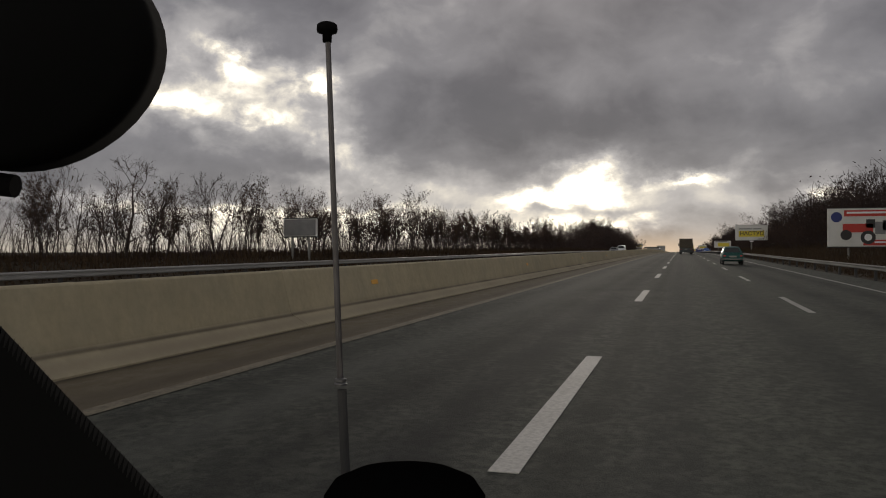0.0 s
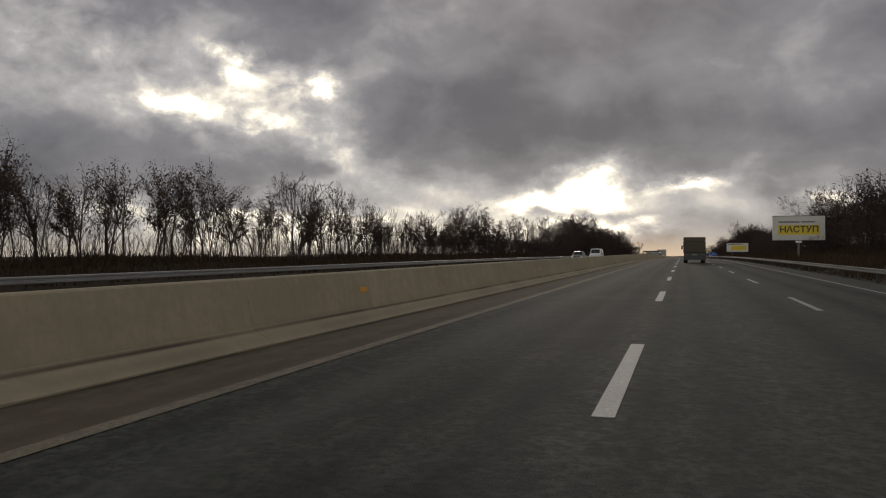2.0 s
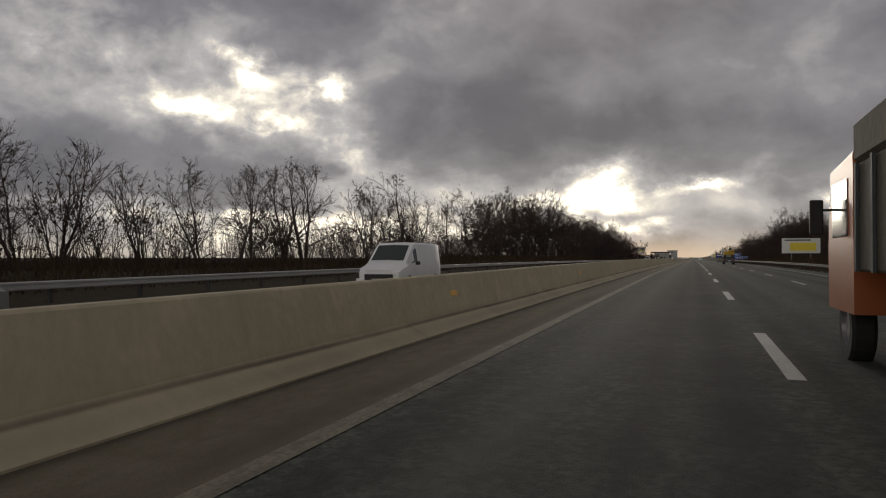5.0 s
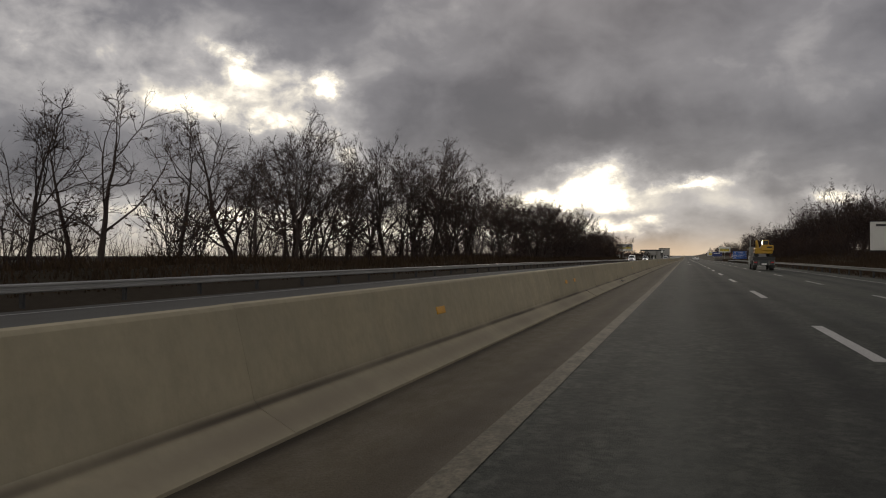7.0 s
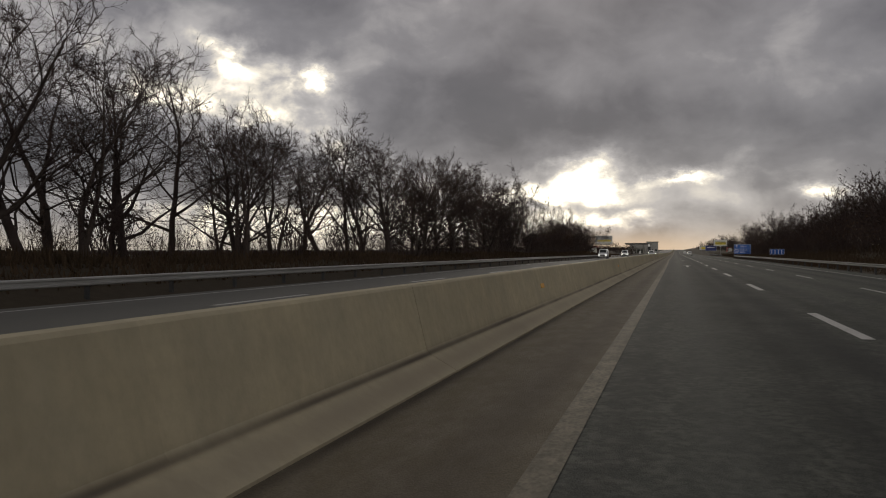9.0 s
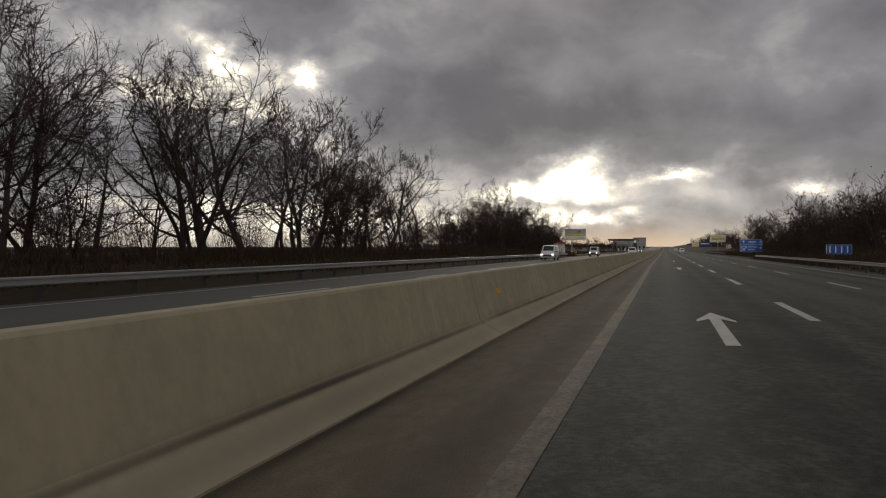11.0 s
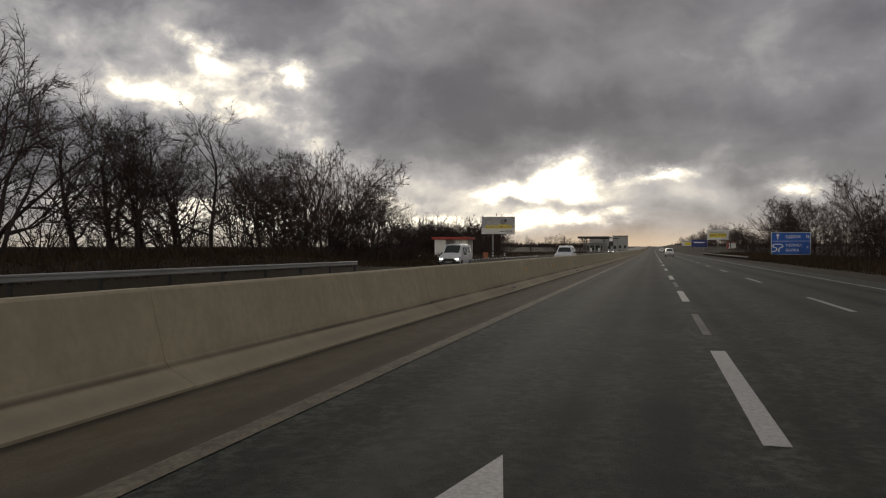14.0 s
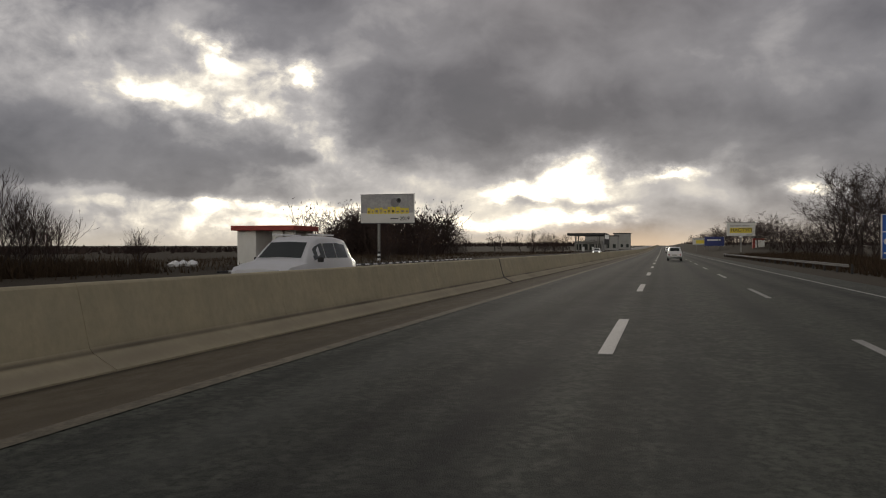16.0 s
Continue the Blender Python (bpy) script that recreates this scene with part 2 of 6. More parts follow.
CONCRETE = node_mat("barrier_concrete", (0.615, 0.545, 0.372), 0.9, vary=[
    (0.6, (0.48, 0.425, 0.29), 0.7, (1, 0.25, 1.5)), (1.6, (0.45, 0.41, 0.3), 0.6, (1, 0.7, 0.8)), (9.0, (0.38, 0.335, 0.23), 0.35, (1, 1, 0.8)), (2.2, (0.32, 0.275, 0.19), 0.25, (1, 1.2, 0.4))],
    # darker band over the foot, dark line along its crease
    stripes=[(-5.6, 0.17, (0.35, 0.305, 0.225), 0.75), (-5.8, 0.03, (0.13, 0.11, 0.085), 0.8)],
    bump=0.12, bump_scale=25, rnd=0.04, spec=0.12)
# dark stand-in for the shade inside open joints and cracks
JOINT = node_mat("dark_gap_shade", (0.1, 0.095, 0.085), 0.95, bump=0.3)
EARTH = node_mat("dry_earth_and_grass", (0.058, 0.046, 0.032), 1.0, vary=[
    (0.25, (0.05, 0.044, 0.026), 0.8, (1, 0.4, 1)), (3.0, (0.085, 0.068, 0.047), 0.6, (1, 1, 1)), (25.0, (0.035, 0.028, 0.018), 0.5, (1, 1, 1))], bump=0.8, bump_scale=14, spec=0.15)
DRY_GRASS = node_mat("dry_brush", (0.07, 0.047, 0.03), 1.0, vary=[(0.4, (0.035, 0.027, 0.018), 0.8, (1, 1, 1)), (6.0, (0.11, 0.08, 0.05), 0.5, (1, 1, 1))], spec=0.1)
BARK = node_mat("bare_bark", (0.068, 0.053, 0.047), 0.95, vary=[(2.0, (0.034, 0.027, 0.025), 0.7, (1, 1, 0.3)), (18.0, (0.09, 0.074, 0.065), 0.4, (1, 1, 0.3))], bump=0.5, bump_scale=25, rnd=0.25, spec=0.2)
TWIG = node_mat("bare_twigs", (0.066, 0.047, 0.042), 0.95, vary=[(0.7, (0.055, 0.041, 0.037), 0.7, (1, 1, 1))], rnd=0.25, spec=0.15)
POD = node_mat("dead_leaves_and_pods", (0.072, 0.047, 0.034), 0.95, vary=[(0.8, (0.09, 0.06, 0.038), 0.6, (1, 1, 1))], rnd=0.3, spec=0.15)
GALV = node_mat("galvanised_steel", (0.52, 0.52, 0.5), 0.5, 0.75, vary=[(1.5, (0.36, 0.35, 0.33), 0.6, (1, 0.3, 1)), (30.0, (0.42, 0.4, 0.36), 0.4, (1, 1, 1))])
# darker than GALV: shade on the right rail's face put into the colour
SHADED_RAIL = node_mat("dull_shaded_rail_steel", (0.2, 0.2, 0.195), 0.7, 0.2, vary=[(1.5, (0.13, 0.125, 0.115), 0.6, (1, 0.3, 1)), (30.0, (0.26, 0.25, 0.23), 0.4, (1, 1, 1))], spec=0.3)
STEEL_POST = node_mat("weathered_post_steel", (0.3, 0.3, 0.29), 0.6, 0.6, vary=[(9.0, (0.2, 0.17, 0.14), 0.6, (1, 1, 0.4))])
DARK_STEEL = node_mat("dark_frame_steel", (0.06, 0.062, 0.065), 0.85, 0.0, vary=[(6.0, (0.1, 0.09, 0.08), 0.5, (1, 1, 1))], spec=0.2)
DUSTY_WHITE = node_mat("dusty_white_cab_paint", (0.3, 0.3, 0.29), 0.6, vary=[(2.0, (0.3, 0.29, 0.27), 0.6, (1, 1, 0.5))], spec=0.3)
BOARD_WHITE = node_mat("board_white_vinyl", (0.66, 0.66, 0.64), 0.6, vary=[(0.8, (0.56, 0.56, 0.53), 0.6, (1, 1, 1))])
PHOTO_GREY = node_mat("pale_photo_print", (0.34, 0.34, 0.35), 0.6, vary=[(1.2, (0.5, 0.5, 0.5), 0.7, (1, 1, 1)), (4.0, (0.2, 0.2, 0.21), 0.5, (1, 1, 1))])
BOARD_GREY = node_mat("board_grey_print", (0.2, 0.2, 0.21), 0.6, vary=[(1.2, (0.3, 0.3, 0.3), 0.6, (1, 1, 1))])
YELLOW = node_mat("yellow_print", (0.75, 0.6, 0.05), 0.6, vary=[(3.0, (0.62, 0.5, 0.06), 0.5, (1, 1, 1))])
INK = node_mat("black_ink", (0.03, 0.03, 0.032), 0.6)
RED = node_mat("red_print", (0.5, 0.04, 0.03), 0.6, vary=[(2.0, (0.4, 0.05, 0.035), 0.5, (1, 1, 1))])
BLUE = node_mat("blue_sign_sheeting", (0.018, 0.12, 0.5), 0.45, vary=[(1.5, (0.02, 0.1, 0.42), 0.5, (1, 1, 1))])
DEEP_BLUE = node_mat("deep_blue_print", (0.02, 0.035, 0.17), 0.55, vary=[(1.5, (0.03, 0.045, 0.2), 0.5, (1, 1, 1))])
SIGN_WHITE = node_mat("white_sign_sheeting", (0.85, 0.86, 0.87), 0.5)
AMBER = node_mat("amber_reflector", (0.92, 0.47, 0.02), 0.4, vary=[(20.0, (0.72, 0.36, 0.05), 0.5, (1, 1, 1))])
TYRE = node_mat("tyre_rubber", (0.022, 0.022, 0.022), 0.85, bump=0.3)
RIM = node_mat("wheel_rim_steel", (0.3, 0.3, 0.3), 0.45, 0.6)
GLASS = node_mat("dark_vehicle_glass", (0.034, 0.041, 0.039), 0.12, spec=0.45)
TEAL_PAINT = node_mat("faded_green_car_paint", (0.014, 0.085, 0.078), 0.4, vary=[(2.0, (0.02, 0.11, 0.1), 0.6, (1, 1, 1)), (40.0, (0.04, 0.075, 0.07), 0.25, (1, 1, 1))], spec=0.2)
WHITE_PAINT = node_mat("white_car_paint", (0.8, 0.81, 0.82), 0.3, vary=[(2.0, (0.7, 0.7, 0.69), 0.5, (1, 1, 0.5))])
GREY_PAINT = node_mat("grey_car_paint", (0.2, 0.205, 0.21), 0.3, vary=[(2.0, (0.16, 0.16, 0.16), 0.5, (1, 1, 0.5))])
BLACK_PLASTIC = node_mat("black_plastic", (0.02, 0.02, 0.021), 0.6)
CHROME = node_mat("dull_chrome", (0.22, 0.22, 0.22), 0.4, 0.9)
TARP = node_mat("dirty_brown_tarpaulin", (0.095, 0.08, 0.058), 0.8, vary=[(0.9, (0.14, 0.12, 0.09), 0.6, (1, 1, 0.4)), (9.0, (0.05, 0.044, 0.035), 0.4, (1, 1, 1))], bump=0.4, bump_scale=6)
DARK_TARP = node_mat("dark_load_cover", (0.085, 0.074, 0.054), 0.85, vary=[(2.0, (0.06, 0.054, 0.045), 0.5, (1, 1, 1))], bump=0.5, bump_scale=5)
ORANGE_CAB = node_mat("orange_cab_paint", (0.42, 0.11, 0.03), 0.4, vary=[(3.0, (0.34, 0.1, 0.04), 0.5, (1, 1, 1))])
GREY_BLUE = node_mat("dusty_grey_chassis", (0.05, 0.066, 0.07), 0.7, vary=[(4.0, (0.1, 0.1, 0.092), 0.6, (1, 1, 1))])
MACHINE_YELLOW = node_mat("machine_yellow_paint", (0.5, 0.29, 0.015), 0.45, vary=[(3.0, (0.36, 0.21, 0.02), 0.7, (1, 1, 1))])
TAIL_RED = glow_mat("lit_tail_lamp", (0.42, 0.03, 0.03), 0.12)
HEAD_WHITE = glow_mat("lit_headlamp", (1.0, 0.96, 0.88), 3.0)
DULL_RED = node_mat("unlit_tail_lamp", (0.3, 0.02, 0.02), 0.3)
WALL_WHITE = node_mat("white_plaster_wall", (0.8, 0.8, 0.77), 0.85, vary=[(1.0, (0.7, 0.69, 0.65), 0.6, (1, 1, 0.5))])
ORANGE_BIN = node_mat("faded_orange_plastic", (0.42, 0.15, 0.07), 0.6, vary=[(3.0, (0.34, 0.13, 0.07), 0.5, (1, 1, 1))])
ROOF_RED = node_mat("red_fascia_panel", (0.34, 0.05, 0.035), 0.6, vary=[(2.0, (0.26, 0.045, 0.035), 0.6, (1, 1, 1))])
PALE_BLOCK = node_mat("pale_far_facade", (0.34, 0.34, 0.33), 0.85, vary=[(0.4, (0.27, 0.265, 0.25), 0.6, (1, 1, 1))])
BLACK_RUBBER = node_mat("matt_black_rubber", (0.006, 0.006, 0.006), 0.95, spec=0.1)
BLACK_GLOSS = node_mat("black_device_plastic", (0.003, 0.003, 0.003), 1.0, spec=0.0)
MAST_METAL = node_mat("worn_antenna_rod", (0.16, 0.15, 0.15), 0.5, 0.6, vary=[(60.0, (0.08, 0.075, 0.075), 0.6, (1, 1, 0.3))])

# ---- mesh helpers ----


class Shape:
    """Vertices and faces gathered for one mesh."""

    def __init__(self):
        self.v, self.f = [], []

    def quad(self, a, b, c, d):
        n = len(self.v)
        self.v += [tuple(a), tuple(b), tuple(c), tuple(d)]
        self.f.append((n, n + 1, n + 2, n + 3))

    def box(self, x0, x1, y0, y1, z0, z1, chamfer=0.0):
        n = len(self.v)
        if chamfer <= 0:
            self.v += [(x, y, z) for z in (z0, z1) for y in (y0, y1) for x in (x0, x1)]
            self.f += [(n + i for i in q) for q in ((0, 2, 3, 1), (4, 5, 7, 6), (0, 1, 5, 4), (2, 6, 7, 3), (0, 4, 6, 2), (1, 3, 7, 5))]
            self.f[-6:] = [tuple(q) for q in self.f[-6:]]
            return
        c = chamfer
        ring = lambda xa, xb, ya, yb, z: [(xa + c, ya, z), (xb - c, ya, z), (xb, ya + c, z), (xb, yb - c, z), (xb - c, yb, z), (xa + c, yb, z), (xa, yb - c, z), (xa, ya + c, z)]
        rings = [ring(x0 + c, x1 - c, y0 + c, y1 - c, z0), ring(x0, x1, y0, y1, z0 + c), ring(x0, x1, y0, y1, z1 - c), ring(x0 + c, x1 - c, y0 + c, y1 - c, z1)]
        for r in rings:
            self.v += r
        for k in range(3):
            for i in range(8):
                j = (i + 1) % 8
                self.f.append((n + 8 * k + i, n + 8 * k + j, n + 8 * k + 8 + j, n + 8 * k + 8 + i))
        self.f.append(tuple(n + i for i in range(7, -1, -1)))
        self.f.append(tuple(n + 24 + i for i in range(8)))

    def tube(self, p0, p1, r0, r1, sides=6, caps=False):
        p0, p1 = Vector(p0), Vector(p1)
        d = p1 - p0
        if d.length < 1e-6:
            return
        d.normalize()
        a = d.orthogonal().normalized()
        b = d.cross(a)
        n = len(self.v)
        for p, r in ((p0, r0), (p1, r1)):
            for i in range(sides):
                t = 2 * math.pi * i / sides
                self.v.append(tuple(p + a * (r * math.cos(t)) + b * (r * math.sin(t))))
        for i in range(sides):
            j = (i + 1) % sides
            self.f.append((n + i, n + j, n + sides + j, n + sides + i))
        if caps:
            self.f.append(tuple(n + i for i in range(sides - 1, -1, -1)))
            self.f.append(tuple(n + sides + i for i in range(sides)))

    def spike(self, p0, p1, r):
        """A twig end: three sides running to a point."""
        p0, p1 = Vector(p0), Vector(p1)
        d = p1 - p0
        if d.length < 1e-6:
            return
        d.normalize()
        a = d.orthogonal().normalized() * r
        b = d.cross(a)
        n = len(self.v)
        self.v += [tuple(p0 + a), tuple(p0 - a * 0.5 + b * 0.866), tuple(p0 - a * 0.5 - b * 0.866), tuple(p1)]
        self.f += [(n, n + 1, n + 3), (n + 1, n + 2, n + 3), (n + 2, n, n + 3)]

    def sliver(self, p0, p1, r):
        """The finest twig end."""
        d = (p1 - p0).normalized()
        a = d.orthogonal().normalized() * r
        a = a * 0.6 + d.cross(a) * 0.8
        n = len(self.v)
        self.v += [tuple(p0 + a), tuple(p0 - a), tuple(p1)]
        self.f.append((n, n + 1, n + 2))

    def prism(self, outline, y0, y1):
        """An x-z outline carried along y."""
        n, k = len(self.v), len(outline)
        self.v += [(x, y0, z) for x, z in outline] + [(x, y1, z) for x, z in outline]
        for i in range(k):
            j = (i + 1) % k
            self.f.append((n + i, n + k + i, n + k + j, n + j))
        self.f.append(tuple(n + i for i in range(k)))
        self.f.append(tuple(n + k + i for i in range(k - 1, -1, -1)))

    def lathe(self, profile, axis="z", sides=20, at=(0, 0, 0)):
        """profile: radius and height pairs, turned round an axis."""
        n, k = len(self.v), len(profile)
        for r, hgt in profile:
            for i in range(sides):
                t = 2 * math.pi * i / sides
                a, b = r * math.cos(t), r * math.sin(t)
                p = (a, b, hgt) if axis == "z" else (hgt, a, b) if axis == "x" else (a, hgt, b)
                self.v.append((p[0] + at[0], p[1] + at[1], p[2] + at[2]))
        for q in range(k - 1):
            for i in range(sides):
                j = (i + 1) % sides
                self.f.append((n + q * sides + i, n + q * sides + j, n + (q + 1) * sides + j, n + (q + 1) * sides + i))

    def mesh(self, name, material, smooth=False):
        me = bpy.data.meshes.new(name)
        me.from_pydata(self.v, [], self.f)
        me.materials.append(material)
        bm = bmesh.new()
        bm.from_mesh(me)
        bmesh.ops.recalc_face_normals(bm, faces=bm.faces)
        bm.to_mesh(me)
        bm.free()
        if smooth:
            me.polygons.foreach_set("use_smooth", [True] * len(me.polygons))
            if smooth != True:
                me.set_sharp_from_angle(angle=radians(smooth))
        me.update()
        return me


def part(name, shape, material, parent, label="", smooth=False):
    ob = new(name, shape.mesh(name, material, smooth))
    ob.parent = parent
    if label:
        ob["label"] = label
    return ob


def thing(name, m, label, category, group="", kind=""):
    ob = new(name)
    ob.empty_display_size = 0.3
    ob.matrix_world = m
    return tagged(ob, label, category, group, kind)


def structure(name, shape, material, label, category):
    return tagged(new(name, shape.mesh(name, material)), label, category, kind="structure")


def bars(x, z, w, hgt, y, rows, material, parent, name="lettering_bar"):
    """Unreadable writing as plain bars on a board that faces -y."""
    for k in range(rows):
        s = Shape()
        s.box(x, x + w * (1 - 0.12 * (k % 3)), y - 0.012, y, z - (k + 0.75) * hgt / rows, z - k * hgt / rows)
        part(name, s, material, parent)


def words(text, size, x, y, z, material, parent, bold=0.012, turned=False):
    """Built-in letters, upright, facing -y (or +y when turned), centred at x."""
    cu = bpy.data.curves.new("lettering", "FONT")
    cu.body, cu.size, cu.align_x, cu.align_y, cu.extrude, cu.offset = text, size, "CENTER", "CENTER", 0.006, bold
    tmp = bpy.data.objects.new("lettering", cu)
    scene.collection.objects.link(tmp)
    me = bpy.data.meshes.new_from_object(tmp.evaluated_get(bpy.context.evaluated_depsgraph_get()))
    bpy.data.objects.remove(tmp)
    me.materials.clear()
    me.materials.append(material)
    ob = new("lettering", me)
    ob.parent = parent
    ob.matrix_local = pose(x, y, z, 90, 0, 180 if turned else 0)
    return ob


# ---- road profile: long gentle crest, then almost level ----
GRADE_Y = (-400, -60, 124, 201, 248, 340, 491, 700, 900, 1500, 1900, 4000)
GRADE_DEG = (0.2, 0.55, 0.5, 0.3, 0.12, 0.0, -0.1, 0.0, 0.3, 0.3, 0.0, 0.0)
_py = np.arange(-400.0, 4001.0, 1.0)
_pz = np.cumsum(np.tan(np.radians(np.interp(_py, GRADE_Y, GRADE_DEG))))
_pz -= np.interp(0.0, _py, _pz)


def road_z(y):
    return float(np.interp(y, _py, _pz))


STATIONS = [*range(-60, 620, 10), *range(620, 1000, 20), *range(1000, 1900, 50), *range(1900, 4001, 150)]


def edge_x(y):
    """The left edge line was not painted quite straight."""
    return float(np.interp(y, (180, 215, 255, 350, 380, 410, 470), (-3.95, -3.98, -3.8, -3.8, -3.88, -4.03, -3.98)))


def strip(columns, stations, middle=None):
    """A ribbon along the road: columns of (x, height over the road), about a middle line if one is given."""
    s = Shape()
    k = len(columns)
    for y in stations:
        z = road_z(y)
        x0 = middle(y) if middle else 0.0
        s.v += [(x0 + x, y, z + dz) for x, dz in columns]
    for i in range(len(stations) - 1):
        for j in range(k - 1):
            a = i * k + j
            s.f.append((a, a + 1, a + k + 1, a + k))
    return s


def ground_dz(x, y):
    """Verges: low banks behind the crash rails, open land beyond."""
    n = noise.noise(Vector((x * 0.11, y * 0.05, 0.3)))
    if -19.2 < x < 9.05:
        return -0.08
    if x <= -19.2:
        d = -19.2 - x
        open_land = max(0.0, min(1.0, (y - 478) / 14)) if y < 700 else 1.0
        bank = min(1.0, d / 4.5) * (1.0 - 0.75 * min(1.0, max(0.0, d - 12) / 18)) * (1 - 0.85 * open_land)
        return -0.1 + bank * (1.0 + 0.35 * n)
    d = x - 9.05
    level = max(0.0, min(1.0, (y - 440) / 30)) * max(0.0, min(1.0, (700 - y) / 60))
    return -0.1 + (min(1.0, d / 6.0) * (0.6 + 0.4 * n) + min(1.0, max(0, d - 6) / 12) * 0.6 + min(1.0, max(0.0, d - 8.5) / 7) * 1.5 * (1 - level) * (1 - min(1.0, max(0.0, d - 24) / 30))) * (1 - 0.7 * level)


def build_ground():
    xs = [-3000, -1200, -500, -250, -120, -80, -60, -48, -40, -34, -29, -25.5, -23, -21.2, -20, -19.2, 9.05, 10.2, 11.8, 13.5, 16, 19, 23, 28, 36, 50, 80, 160, 400, 1200, 3000]
    ys = [-400, -200, -100, *range(-60, 620, 5), *range(620, 1000, 20), *range(1000, 1900, 50), *range(1900, 4001, 150)]
    s = Shape()
    for y in ys:
        z = road_z(y)
        s.v += [(x, y, z + ground_dz(x, y)) for x in xs]
    k = len(xs)
    for i in range(len(ys) - 1):
        for j in range(k - 1):
            a = i * k + j
            s.f.append((a, a + 1, a + k + 1, a + k))
    return structure("ground", s, EARTH, "brown dry earth and dead winter grass verge beside the road", "ground")


build_ground()
structure("road", strip([(-3.98, -0.012), (-2.0, 0.012), (0.0, 0.02), (3.75, 0.03), (7.4, 0.0)], STATIONS), ASPHALT,
          "dark grey worn asphalt carriageway with three lanes", "road")
shoulder_shape = strip([(-6.6, -0.02), (-5.6, -0.006), (-4.3, -0.006), (0.0, -0.006)], STATIONS)
shoulder_shape.v = [(edge_x(y) if x == 0.0 else x, y, z) for x, y, z in shoulder_shape.v]
structure("shoulder", shoulder_shape, SHOULDER,
          "dusty brown strip of grit beside the concrete barrier", "shoulder")
structure("hard_shoulder", strip([(7.4, 0.0), (9.15, -0.06)], STATIONS), ASPHALT, "dark asphalt hard shoulder beside the crash rail", "shoulder")
structure("opposite_road", strip([(-19.4, -0.04), (-13.0, 0.0), (-6.6, -0.02)], STATIONS), OLD_ASPHALT,
          "pale grey asphalt of the opposite carriageway", "road")
structure("edge_line_left", strip([(-0.115, -0.004), (0.115, -0.002)], STATIONS, edge_x), WORN_PAINT, "worn dusty white edge line", "line")
structure("edge_line_right", strip([(7.07, 0.009), (7.19, 0.008)], STATIONS), FADED_PAINT, "thin white edge line on asphalt", "line")
structure("edge_line_far", strip([(-18.55, -0.028), (-18.4, -0.027)], STATIONS), PAINT, "white edge line of the opposite carriageway", "line")


def right_line_x(y):
    """The right lane line drifts towards the middle along the way."""
    return float(np.interp(y, (0, 300, 400, 445, 520), (3.75, 3.75, 3.65, 3.5, 3.72)))


def dash_lines():
    """Broken lane lines: dashes every 16 m, and the ghosts of an older line before the junction."""
    s = Shape()
    s.box(-0.1, 0.1, 0, 2.7, 0, 0.006)
    s.box(-0.1, 0.1, 2.7, 5.4, 0, 0.006)
    wide = s.mesh("dash", PAINT)
    s = Shape()
    s.box(-0.075, 0.075, 0, 5.4, 0, 0.006)
    thin = s.mesh("dash", FADED_PAINT)
    s = Shape()
    s.box(-0.07, 0.07, 0, 4.2, 0, 0.004)
    ghost = s.mesh("old_dash", GHOST_PAINT)
    for name, y0, step, count, dz, me in (("lane_line_left", 4.93, 16.0, 62, 0.021, wide), ("lane_line_right", 2.2, 16.0, 62, 0.031, thin),
                                          ("lane_line_opposite", 6.0, 16.0, 40, -0.008, thin), ("lane_line_opposite", 9.0, 16.0, 40, -0.008, wide), ("old_lane_line", 393.6, 16.95, 5, 0.021, ghost)):
        root = thing(name, Matrix(), "faint remains of an older lane line" if me is ghost else "broken white lane line painted on asphalt", "line", kind="structure")
        for k in range(-1, count):
            y = y0 + step * k
            x = right_line_x(y) if name == "lane_line_right" else 0.0 if y0 in (4.93, 393.6) else -10.8 if y0 == 6.0 else -14.7
            o = new(me.name.split(".")[0], me)
            o.parent = root
            o.matrix_local = pose(x, y, road_z(y) + dz, math.degrees(math.atan((road_z(y + 5.4) - road_z(y)) / 5.4)), 0, 0)


dash_lines()


def lane_arrows():
    s = Shape()
    z = 0.006
    s.v += [(x, y, z) for x, y in ((-0.11, 0), (0.11, 0), (0.11, 4.5), (0.37, 3.8), (0.37, 4.2), (0, 6.1), (-0.37, 4.2), (-0.37, 3.8), (-0.11, 4.5))]
    s.f += [(0, 1, 2, 8), (2, 3, 4, 5), (8, 5, 6, 7), (8, 2, 5)]
    me = s.mesh("arrow_paint", PAINT)
    for y in (352.4, 395.3, 430.1):
        o = new("lane_arrow", me)
        tagged(o, "white straight-ahead arrow painted on asphalt", "road marking", "lane arrows", "structure")
        o.matrix_world = pose(-1.88, y, road_z(y) + 0.014, math.degrees(math.atan((road_z(y + 5) - road_z(y)) / 5)), 0, 0)


lane_arrows()


# ---- median barrier ----
BARRIER_OUTLINE = [(-0.33, -0.05), (0.66, -0.05), (0.66, 0.02), (0.33, 0.2), (0.28, 0.26), (0.1, 1.0), (0.075, 1.03), (-0.075, 1.03), (-0.1, 1.0), (-0.17, 0.33), (-0.33, 0.07)]
BARRIER_X, UNIT = -6.12, 5.0


